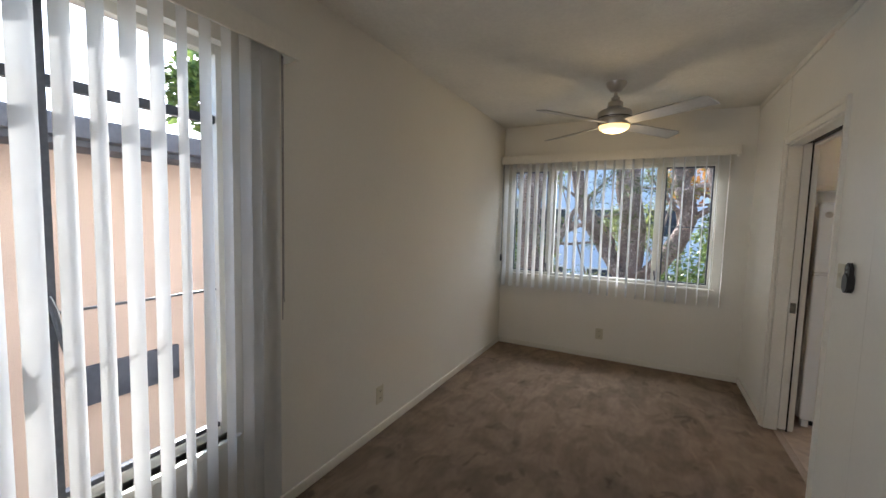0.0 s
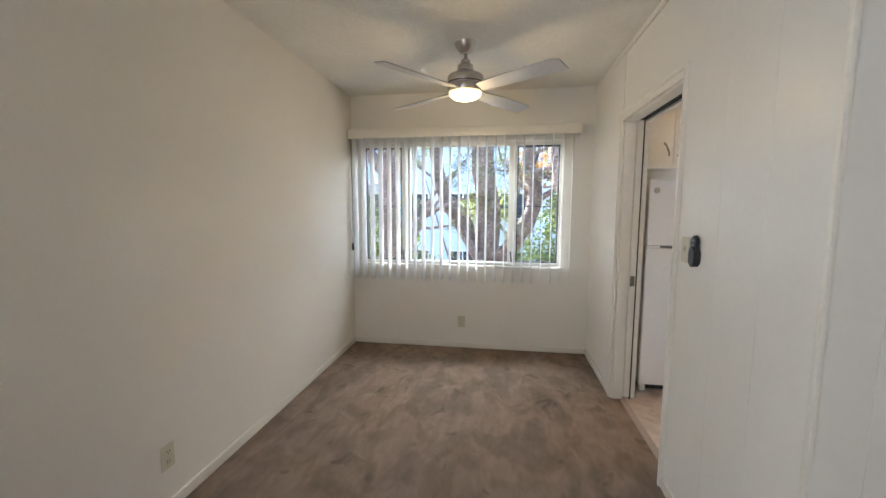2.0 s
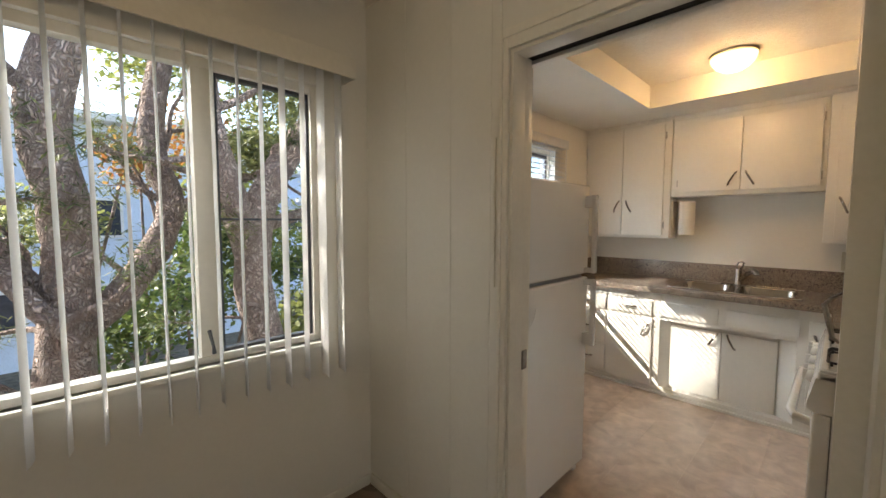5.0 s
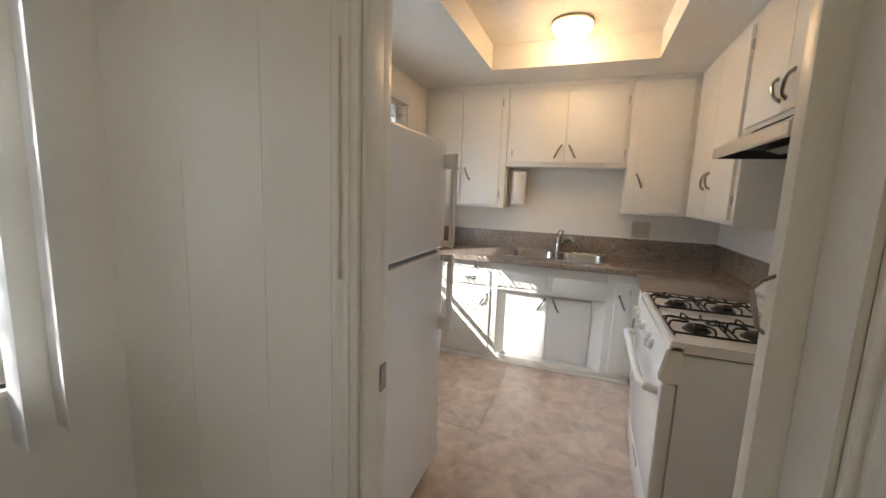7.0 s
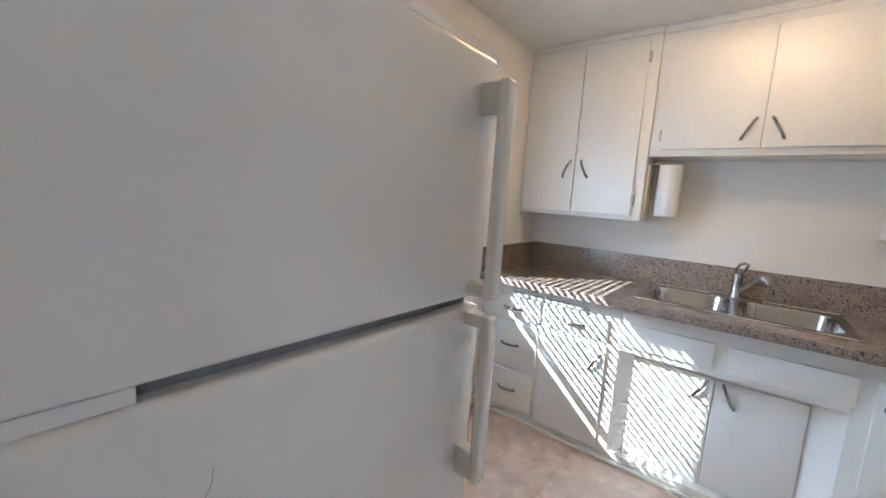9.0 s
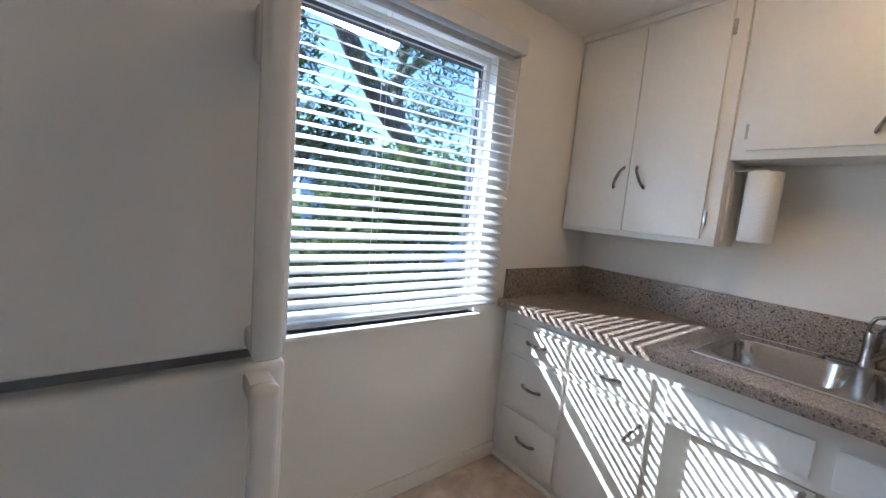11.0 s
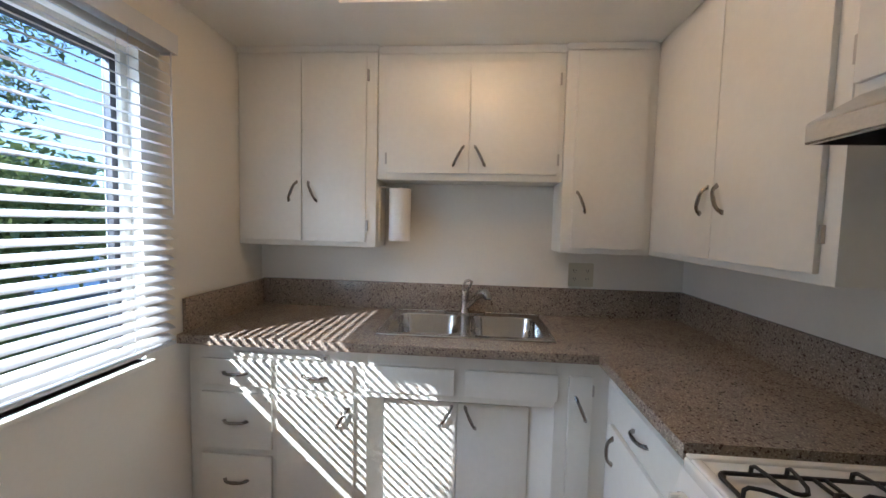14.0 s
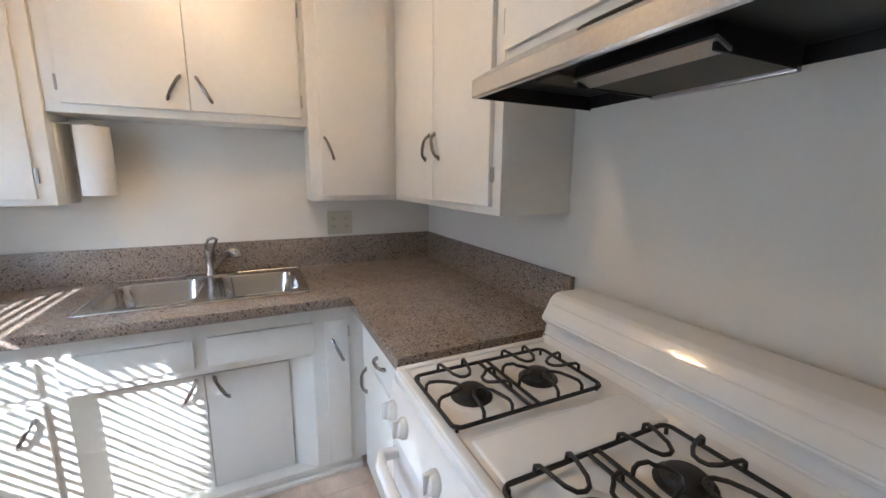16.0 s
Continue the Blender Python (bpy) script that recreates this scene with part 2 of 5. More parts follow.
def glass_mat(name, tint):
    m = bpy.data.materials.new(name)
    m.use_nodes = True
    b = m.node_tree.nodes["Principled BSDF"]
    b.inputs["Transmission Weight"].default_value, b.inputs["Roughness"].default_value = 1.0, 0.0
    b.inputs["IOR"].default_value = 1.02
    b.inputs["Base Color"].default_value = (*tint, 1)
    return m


GLASS = glass_mat("clear window glass", (0.97, 0.98, 0.98))
# tint put in to tone down the overbright sky behind the kitchen window
DIMGLASS = glass_mat("window glass tinted blue to dim the view", (0.50, 0.61, 0.74))


def glow_mat(name, color, strength):
    m = bpy.data.materials.new(name)
    m.use_nodes = True
    b = m.node_tree.nodes["Principled BSDF"]
    b.inputs["Base Color"].default_value = (0.9, 0.85, 0.7, 1)
    b.inputs["Emission Color"].default_value = (*color, 1)
    b.inputs["Emission Strength"].default_value = strength
    return m


FANGLOW = glow_mat("lit warm frosted glass", (1.0, 0.62, 0.20), 0.42)
LAMPGLOW = glow_mat("lit amber frosted dome", (1.0, 0.62, 0.22), 1.0)


# ---- building blocks ----
def add_box(bm, x0, x1, y0, y1, z0, z1, m=None):
    c = [(x0, y0, z0), (x1, y0, z0), (x1, y1, z0), (x0, y1, z0), (x0, y0, z1), (x1, y0, z1), (x1, y1, z1), (x0, y1, z1)]
    v = [bm.verts.new(m @ Vector(p) if m else p) for p in c]
    return [bm.faces.new([v[i] for i in f]) for f in ((3, 2, 1, 0), (4, 5, 6, 7), (0, 1, 5, 4), (1, 2, 6, 5), (2, 3, 7, 6), (3, 0, 4, 7))]


def finish(bm, name, material, parent=None, smooth=False):
    bmesh.ops.recalc_face_normals(bm, faces=bm.faces)
    me = bpy.data.meshes.new(name)
    bm.to_mesh(me)
    bm.free()
    me.materials.append(material)
    if smooth:
        me.polygons.foreach_set("use_smooth", [True] * len(me.polygons))
        me.set_sharp_from_angle(angle=radians(40))
    ob = new(name, me)
    if parent:
        hang(ob, parent)
    return ob


def hang(ob, parent):
    ob.parent = parent
    if parent.parent is None:
        ob.matrix_parent_inverse = parent.matrix_basis.inverted()
    else:
        ob.matrix_parent_inverse = (parent.parent.matrix_basis @ parent.matrix_parent_inverse @ parent.matrix_basis).inverted()
    return ob


def solid(name, boxes, material, bevel=0.0, parent=None, segments=2):
    bm = bmesh.new()
    for b in boxes:
        add_box(bm, *b)
    if bevel:
        bmesh.ops.bevel(bm, geom=list(bm.edges), offset=bevel, segments=segments, affect="EDGES", profile=0.6)
    return finish(bm, name, material, parent, smooth=bevel > 0)


def thing(name, base, label, category, group="", kind=""):
    ob = new(name)
    ob.location = base
    ob.empty_display_size = 0.05
    bpy.context.view_layer.update()
    return tagged(ob, label, category, group, kind)


def sweep(name, pts, radii, material, parent=None, n=8, flat=1.0, closed=False):
    """A round rod along points; radii one or many; flat squeezes it in z."""
    pts = [Vector(p) for p in pts]
    if not hasattr(radii, "__len__"):
        radii = [radii] * len(pts)
    bm = bmesh.new()
    rings, last = [], None
    for i, p in enumerate(pts):
        a = pts[i - 1] if i or closed else pts[0]
        b = pts[(i + 1) % len(pts)] if closed or i < len(pts) - 1 else pts[-1]
        d = (b - a).normalized()
        up = last if last is not None else (Vector((0, 0, 1)) if abs(d.z) < 0.9 else Vector((1, 0, 0)))
        s = d.cross(up).normalized()
        up = s.cross(d).normalized()
        last = up
        rings.append([bm.verts.new(p + radii[i] * (s * math.cos(k * math.tau / n) + up * flat * math.sin(k * math.tau / n))) for k in range(n)])
    pairs = list(zip(rings, rings[1:])) + ([(rings[-1], rings[0])] if closed else [])
    for r0, r1 in pairs:
        for k in range(n):
            bm.faces.new((r0[k], r0[(k + 1) % n], r1[(k + 1) % n], r1[k]))
    if not closed:
        bm.faces.new(rings[0][::-1]), bm.faces.new(rings[-1])
    return finish(bm, name, material, parent, smooth=True)


def lathe(name, profile, at, material, parent=None, n=32):
    """A turned shape round z: profile of (radius, height)."""
    bm = bmesh.new()
    rings = [[bm.verts.new((at[0] + r * math.cos(k * math.tau / n), at[1] + r * math.sin(k * math.tau / n), at[2] + z)) for k in range(n)] for r, z in profile]
    for r0, r1 in zip(rings, rings[1:]):
        for k in range(n):
            bm.faces.new((r0[k], r0[(k + 1) % n], r1[(k + 1) % n], r1[k]))
    bm.faces.new(rings[0][::-1]), bm.faces.new(rings[-1])
    return finish(bm, name, material, parent, smooth=True)


def prism(name, outline, z0, z1, material, parent=None, bevel=0.0, m=None):
    """A flat outline (x, y) raised from z0 to z1, then moved by m."""
    bm = bmesh.new()
    v0, v1 = [bm.verts.new((x, y, z0)) for x, y in outline], [bm.verts.new((x, y, z1)) for x, y in outline]
    k = len(outline)
    bm.faces.new(v0[::-1]), bm.faces.new(v1)
    for i in range(k):
        bm.faces.new((v0[i], v0[(i + 1) % k], v1[(i + 1) % k], v1[i]))
    if bevel:
        bmesh.ops.bevel(bm, geom=list(bm.edges), offset=bevel, segments=2, affect="EDGES")
    if m:
        bmesh.ops.transform(bm, matrix=m, verts=bm.verts)
    return finish(bm, name, material, parent, smooth=bevel > 0)


def rounded(x0, x1, y0, y1, r, k=6):
    out = []
    for cx, cy, a in ((x1 - r, y1 - r, 0), (x0 + r, y1 - r, 90), (x0 + r, y0 + r, 180), (x1 - r, y0 + r, 270)):
        out += [(cx + r * math.cos(radians(a + 90 * i / k)), cy + r * math.sin(radians(a + 90 * i / k))) for i in range(k + 1)]
    return out


def structure(ob, label="", category=""):
    return tagged(ob, label, category, kind="structure")


# ---- the large structure ----
XW, XE, YN = -0.446, 1.949, 5.94            # dining room's walls
KW, KE, KN, KS = 2.12, 4.94, 6.05, 3.50     # kitchen's walls
DY0, DY1, DZ = 4.098, 5.034, 2.058            # doorway to the kitchen
PS = 3.19                                   # end of the partition
KZ = 2.385


def ceil_z(y):
    return 2.566


structure(solid("floor", [(XW - 0.02, KW - 0.09, 3.19, YN + 0.02, -0.10, 0.0), (XW - 0.02, 6.0, -3.0, 3.19, -0.10, 0.0)], CARPET), "taupe brown cut-pile carpet with worn patches", "carpet")
structure(solid("subfloor", [(KW - 0.09, KE + 0.02, KS - 0.02, KN + 0.02, -0.12, -0.006)], GROUT), "brown joints under the vinyl kitchen tiles", "floor")

# dining north wall with its window opening
WX0, WX1, WZ0, WZ1 = -0.345, 1.675, 0.865, 2.09
structure(solid("wall_north", [(XW - 0.15, WX0, YN, YN + 0.16, -0.1, 3.6), (WX1, XE + 0.06, YN, YN + 0.16, -0.1, 3.6),
                               (WX0, WX1, YN, YN + 0.16, -0.1, WZ0), (WX0, WX1, YN, YN + 0.16, WZ1, 3.6)], WALL), "cream painted wall with a wide window", "wall")
# west wall with the tall window
VY0, VY1, VZ0, VZ1 = 0.05, 2.50, 0.50, 2.16
structure(solid("wall_west", [(XW - 0.15, XW, VY1, YN, -0.1, 3.6), (XW - 0.15, XW, -3.0, VY0, -0.1, 3.6),
                              (XW - 0.15, XW, VY0, VY1, -0.1, VZ0), (XW - 0.15, XW, VY0, VY1, VZ1, 3.6)], WALL), "cream painted wall with a tall window", "wall")
# partition with the pocket-door opening: two skins with the pocket between
structure(solid("wall_partition", [(XE, 2.026, DY1, YN, -0.1, 3.6), (2.088, KW, DY1 + 0.03, KN, -0.1, 3.6), (2.026, 2.088, 5.90, KN, -0.1, 3.6),
                                   (XE, KW, PS, DY0, -0.1, 3.6), (XE, 2.026, DY0, DY1, DZ, 3.6), (2.088, KW, DY0, DY1 + 0.03, DZ, 3.6), (2.026, 2.088, DY0, 5.90, DZ + 0.03, 3.6)], PANEL),
          "cream painted partition with a pocket-door opening", "wall")
structure(solid("wall_kitchen_north", [(KW, 2.86, KN, KN + 0.16, -0.1, 2.7), (4.06, KE + 0.15, KN, KN + 0.16, -0.1, 2.7), (2.86, 4.06, KN, KN + 0.16, -0.1, 0.85),
                                       (2.86, 4.06, KN, KN + 0.16, 2.10, 2.7)], WALL), "cream kitchen wall with a window", "wall")
# unseen eave added to end the sun patch on the base cabinets
structure(solid("trim_shade_eave", [(2.0, 5.3, KN + 0.16, 7.20, 2.738, 2.81), (2.0, 5.3, 7.20, 7.22, 2.738, 2.89)], ROOFED), "unseen dark eave that blocks high sun from the kitchen window", "eave")
structure(solid("wall_kitchen_east", [(KE, KE + 0.15, KS - 0.31, KN, -0.1, 2.9)], WALL), "cream kitchen wall behind the sink", "wall")
structure(solid("wall_kitchen_south", [(KW, KE, PS + 0.004, KS, -0.1, 3.6)], WALL), "cream kitchen wall behind the stove", "wall")
structure(solid("wall_living_south", [(XW - 0.15, 6.15, -3.15, -3.0, -0.1, 3.9)], WALL), "cream living room wall", "wall")
structure(solid("wall_living_east", [(6.0, 6.15, -3.0, 3.19, -0.1, 3.9)], WALL), "cream living room wall", "wall")
structure(solid("wall_living_north", [(KE + 0.15, 6.15, 3.194, 3.34, -0.1, 3.9)], WALL), "cream living room wall", "wall")


def room_ceiling():
    bm = bmesh.new()
    y0, y1 = -3.1, YN + 0.1
    pts = [(y0, ceil_z(y0)), (y1, ceil_z(y1)), (y1, ceil_z(y1) + 0.15), (y0, ceil_z(y0) + 0.15)]
    a, b = [bm.verts.new((XW - 0.1, y, z)) for y, z in pts], [bm.verts.new((6.1, y, z)) for y, z in pts]
    bm.faces.new(a), bm.faces.new(b[::-1])
    for i in range(4):
        bm.faces.new((a[i], a[(i + 1) % 4], b[(i + 1) % 4], b[i]))
    return finish(bm, "ceiling", CEIL)


structure(room_ceiling(), "white textured ceiling", "ceiling")
# kitchen ceiling with the raised tray
TX0, TX1, TY0, TY1, TZ = 2.75, 4.30, 4.155, 5.33, 2.50
structure(solid("ceiling_kitchen", [(KW - 0.02, TX0, KS - 0.02, KN + 0.05, KZ, TZ), (TX1, KE + 0.05, KS - 0.02, KN + 0.05, KZ, TZ), (TX0, TX1, KS - 0.02, TY0, KZ, TZ),
                                    (TX0, TX1, TY1, KN + 0.05, KZ, TZ), (KW - 0.02, KE + 0.05, KS - 0.02, KN + 0.05, TZ + 0.08, TZ + 0.14),
                                    (TX0 - 0.03, TX0, TY0, TY1, TZ, TZ + 0.08), (TX1, TX1 + 0.03, TY0, TY1, TZ, TZ + 0.08),
                                    (TX0, TX1, TY0 - 0.03, TY0, TZ, TZ + 0.08), (TX0, TX1, TY1, TY1 + 0.03, TZ, TZ + 0.08)], KCEIL), "cream kitchen ceiling with a recessed tray", "ceiling")


# painted panel boards of the partition and its return, with fine joints
def boards():
    part = [o for o in scene.objects if o.name == "wall_partition"][0]
    cuts = [YN, 5.62, 5.327, 5.115, 5.072, 5.06]
    for a, b in zip(cuts, cuts[1:-1]):
        solid("board", [(XE - 0.006, XE + 0.001, b + 0.0005, a - 0.0005, 0.06, 2.53)], PANEL, 0.0006, part, 1)
    cuts = [4.066, 3.72, 3.45, 3.20]
    for a, b in zip(cuts, cuts[1:]):
        solid("board", [(XE - 0.006, XE + 0.001, b + 0.0005, a - 0.0005, 0.06, 2.53)], PANEL, 0.0006, part, 1)
    back = [o for o in scene.objects if o.name == "wall_kitchen_south"][0]
    x = XE + 0.005
    for w in (0.13, 0.10, 0.21, 0.30, 0.15, 0.25, 0.30, 0.41, 0.41, 0.41, 0.3):
        solid("board", [(x + 0.0005, x + w - 0.0005, PS - 0.006, PS + 0.003, 0.0, 2.566)], PANEL, 0.0006, back, 1)
        x += w


boards()
structure(solid("trim_corner", [(XE - 0.014, XE + 0.004, PS - 0.014, PS + 0.006, 0.0, 2.566)], TRIM, 0.005), "white corner bead", "trim")
# bead added in place of the window's bright reflection on the gloss paint
structure(sweep("trim_glint", [(XE - 0.006, 5.092, 1.20), (XE - 0.009, 5.092, 1.21), (XE - 0.009, 5.092, 1.75), (XE - 0.006, 5.092, 1.76)], 0.004, TRIM), "narrow bead standing in for the window's reflection on the panelling", "trim")


def baseboard(name, x0, x1, y0, y1, h=0.058):
    structure(solid(name, [(x0, x1, y0, y1, 0.0, h)], TRIM, 0.004), "cream painted low baseboard", "baseboard")


baseboard("baseboard_west", XW, XW + 0.012, 2.2, YN)
baseboard("baseboard_north", XW + 0.012, XE - 0.02, YN - 0.012, YN)
baseboard("baseboard_east", XE - 0.018, XE, 5.04, YN - 0.012)
baseboard("baseboard_partition", XE - 0.018, XE, PS, 4.066)
baseboard("baseboard_kitchen", 2.95, 4.30, KN - 0.014, KN, 0.08)
structure(solid("trim_ceiling", [(XE - 0.014, XE, PS, YN, 2.53, 2.566)], TRIM, 0.004), "cream ceiling trim", "trim")


# doorway casing, jambs and the pocket door
def doorway():
    e = structure(thing("door_1", (2.03, 4.57, 0), "pocket doorway to the kitchen with moulded cream casing", "doorway"))
    cas = []
    for dx, w in ((0.018, 0.068), (0.026, 0.03)):
        x0 = XE - dx
        o = 0.068 - w
        cas.append([(x0, XE - 0.0, DY1 + o * 0.5, DY1 + 0.032, 0, DZ + 0.068), (x0, XE, DY0 - 0.036, DY0 - o * 0.5, 0, DZ + 0.068), (x0, XE, DY0 - o * 0.5, DY1 + o * 0.5, DZ + o, DZ + 0.068)])
    solid("casing", cas[0], TRIM, 0.004, e)
    solid("casing", [(a - 0.0, b - 0.012, c, d, z0, z1) for a, b, c, d, z0, z1 in cas[1]], TRIM, 0.005, e)
    solid("jamb", [(XE, 2.026, DY1 - 0.012, DY1 + 0.004, 0, DZ), (2.088, KW + 0.002, DY1 + 0.018, DY1 + 0.034, 0, DZ), (XE, 2.086, DY0 - 0.004, DY0 + 0.014, 0, DZ), (2.088, KW + 0.016, DY0 - 0.004, DY0 + 0.070, 0, DZ),
                   (XE, 2.026, DY0 + 0.014, DY1 - 0.012, DZ - 0.012, DZ + 0.004), (2.088, KW + 0.002, DY0 + 0.070, DY1 + 0.018, DZ - 0.012, DZ + 0.004)], TRIM, 0.002, e)
    solid("track", [(2.027, 2.087, DY0, DY1, DZ + 0.002, DZ + 0.024)], DARK, 0, e)
    solid("door_panel", [(2.031, 2.076, 5.028, 5.83, 0.015, DZ + 0.0)], TRIM, 0.003, e)
    # near-black filler put in for the shade within the door's gap
    solid("pocket", [(2.0765, 2.0875, 5.037, 5.85, 0.0, DZ)], DARK, 0, e)
    solid("latch", [(2.036, 2.068, 5.0235, 5.0295, 0.87, 0.945)], CHROME, 0.002, e)
    solid("kitchen_casing", [(KW + 0.002, KW + 0.014, DY1 + 0.05, DY1 + 0.09, 0, DZ + 0.05), (KW + 0.002, KW + 0.014, DY0 - 0.05, DY0 - 0.004, 0, DZ + 0.05), (KW + 0.002, KW + 0.014, DY0, DY1 + 0.05, DZ + 0.004, DZ + 0.05)], TRIM, 0.003, e)


doorway()
tagged(sweep("wall_hook", [(2.10, DY0 + 0.068, 1.28), (2.115, DY0 + 0.086, 1.265), (2.118, DY0 + 0.101, 1.245), (2.116, DY0 + 0.090, 1.20), (2.113, DY0 + 0.082, 1.165), (2.11, DY0 + 0.069, 1.155)],
             [0.004, 0.005, 0.006, 0.0065, 0.005, 0.004], CHROME), "pewter pull on the door jamb", "hook")
structure(solid("threshold", [(2.005, 2.05, DY0, DY1, 0.0, 0.004)], GROUT, 0.001), "thin joint between carpet and kitchen floor", "threshold")


# ---- windows and blinds ----
def pane(name, box, parent, glass=GLASS):
    g = solid(name, [box], glass, 0, parent)
    g.visible_shadow = False
    return g


def dining_window():
    e = structure(thing("window_1", (0.66, YN + 0.08, WZ0), "wide white-framed window with two casements and a fixed pane", "window"))
    y0, y1 = YN + 0.03, YN + 0.09
    ml, mr = 0.12, 1.20
    solid("frame", [(WX0, WX0 + 0.03, y0, y1, WZ0, WZ1), (WX1 - 0.03, WX1, y0, y1, WZ0, WZ1), (WX0 + 0.03, WX1 - 0.03, y0, y1, WZ0, WZ0 + 0.03),
                    (WX0 + 0.03, WX1 - 0.03, y0, y1, WZ1 - 0.04, WZ1), (ml - 0.045, ml + 0.045, y0, y1, WZ0 + 0.03, WZ1 - 0.04), (mr - 0.04, mr + 0.04, y0, y1, WZ0 + 0.03, WZ1 - 0.04)], VINYL, 0.004, e)
    for a, b in ((WX0 + 0.03, ml - 0.045), (mr + 0.04, WX1 - 0.03)):
        z0, z1 = WZ0 + 0.03, WZ1 - 0.04
        solid("sash", [(a, a + 0.014, y0 + 0.02, y1 - 0.005, z0, z1), (b - 0.014, b, y0 + 0.02, y1 - 0.005, z0, z1),
                       (a + 0.014, b - 0.014, y0 + 0.02, y1 - 0.005, z0, z0 + 0.014), (a + 0.014, b - 0.014, y0 + 0.02, y1 - 0.005, z1 - 0.014, z1),
                       (a + 0.014, b - 0.014, y0 + 0.03, y1 - 0.012, 1.452, 1.462)], BRONZE, 0.002, e)
        pane("pane", (a + 0.012, b - 0.012, y0 + 0.036, y0 + 0.040, z0 + 0.01, z1 - 0.01), e)
    pane("pane", (ml + 0.043, mr - 0.038, y0 + 0.036, y0 + 0.040, WZ0 + 0.028, WZ1 - 0.038), e)
    solid("sill", [(WX0 - 0.02, WX1 + 0.02, YN - 0.022, YN + 0.03, WZ0 - 0.022, WZ0)], TRIM, 0.004, e)
    for x in (mr - 0.01, ml - 0.03):
        sweep("crank", [(x, y0, 1.00), (x, y0 - 0.02, 0.98), (x + 0.006, y0 - 0.03, 0.94), (x + 0.01, y0 - 0.02, 0.91)], [0.008, 0.007, 0.006, 0.009], BRONZE, e)


dining_window()


def living_window():
    e = structure(thing("window_2", (XW - 0.08, 1.3, VZ0), "tall window with dark metal casement frame", "window"))
    x0, x1 = XW - 0.10, XW - 0.05
    solid("frame", [(x0, x1, VY0, VY0 + 0.04, VZ0, VZ1), (x0, x1, VY1 - 0.03, VY1, VZ0, VZ1), (x0, x1, VY0 + 0.04, VY1 - 0.03, VZ0, VZ0 + 0.035),
                    (x0, x1, VY0 + 0.04, VY1 - 0.03, VZ1 - 0.04, VZ1)], VINYL, 0.004, e)
    solid("sash", [(x0 + 0.005, x1 - 0.005, 1.90, 1.955, VZ0 + 0.035, VZ1 - 0.04), (x0 + 0.01, x1 - 0.01, 1.955, VY1 - 0.03, 1.84, 1.875), (x0 + 0.01, x1 - 0.01, VY0 + 0.04, 1.90, 1.84, 1.875),
                   (x0 + 0.01, x1 - 0.01, 1.955, VY1 - 0.03, VZ0 + 0.035, VZ0 + 0.055), (x0 + 0.01, x1 - 0.01, VY0 + 0.04, 1.90, VZ0 + 0.035, VZ0 + 0.055), (x0 + 0.02, x1 - 0.02, 1.955, VY1 - 0.03, 1.14, 1.15)], BRONZE, 0.003, e)
    pane("pane", (x0 + 0.022, x0 + 0.026, VY0 + 0.03, VY1 - 0.02, VZ0 + 0.03, VZ1 - 0.03), e)
    solid("sill", [(XW - 0.05, XW + 0.02, VY0 - 0.02, VY1 + 0.02, VZ0 - 0.025, VZ0)], TRIM, 0.004, e)
    sweep("crank", [(x1, 1.93, 1.20), (x1 + 0.02, 1.94, 1.16), (x1 + 0.03, 1.95, 1.08), (x1 + 0.02, 1.965, 1.02)], [0.012, 0.011, 0.009, 0.008], BRONZE, e)


living_window()


def vane_mesh(width, z0, z1):
    bm = bmesh.new()
    k = 6
    rows = []
    for z in (z0, z1):
        front, back = [], []
        for i in range(k + 1):
            s = (i / k - 0.5) * width
            bow = 0.006 * (1 - (2 * i / k - 1) ** 2)
            front.append(bm.verts.new((bow, s, z))), back.append(bm.verts.new((bow - 0.0012, s, z)))
        rows.append(front + back[::-1])
    a, b = rows
    for i in range(len(a)):
        j = (i + 1) % len(a)
        bm.faces.new((a[i], a[j], b[j], b[i]))
    bm.faces.new(a[::-1]), bm.faces.new(b)
    bmesh.ops.recalc_face_normals(bm, faces=bm.faces)
    me = bpy.data.meshes.new("vane")
    bm.to_mesh(me)
    bm.free()
    me.materials.append(VANE)
    me.polygons.foreach_set("use_smooth", [True] * len(me.polygons))
    me.set_sharp_from_angle(angle=radians(40))
    return me


def vertical_blind(base, label, valance, vanes, z0, z1, cords, width=0.089):
    e = thing("vertical_blind", base, label, "window blind")
    solid("valance", valance, TRIM, 0.004, e)
    me = vane_mesh(width, z0, z1)
    for x, y, a in vanes:
        o = new("vane", me)
        o.matrix_basis = pose(x, y, 0, 0, 0, a)
        hang(o, e)
    for pts in cords:
        sweep("cord", pts, 0.0022, CORD, e, n=6)
    return e


rng = random.Random(5)
vanes = []
for i in range(25):
    x = -0.385 + i * 0.0885
    vanes.append((x, YN - 0.065, -(11 - 3 * i / 24 + rng.uniform(-4, 4))))
north_blind = vertical_blind((0.66, YN - 0.07, 2.12), "white vertical vane blind half open under a flat valance", [(-0.436, 1.81, YN - 0.115, YN - 0.103, 2.122, 2.215), (-0.436, -0.424, YN - 0.103, YN, 2.122, 2.215),
                             (1.798, 1.81, YN - 0.103, YN, 2.122, 2.215), (-0.424, 1.798, YN - 0.103, YN, 2.205, 2.215), (-0.42, 1.77, YN - 0.08, YN - 0.05, 2.150, 2.190)], vanes, 0.712, 2.150,
                             [[(-0.425, YN - 0.07, 2.15), (-0.425, YN - 0.07, 1.0)], [(-0.418, YN - 0.08, 2.15), (-0.418, YN - 0.08, 1.0)]])
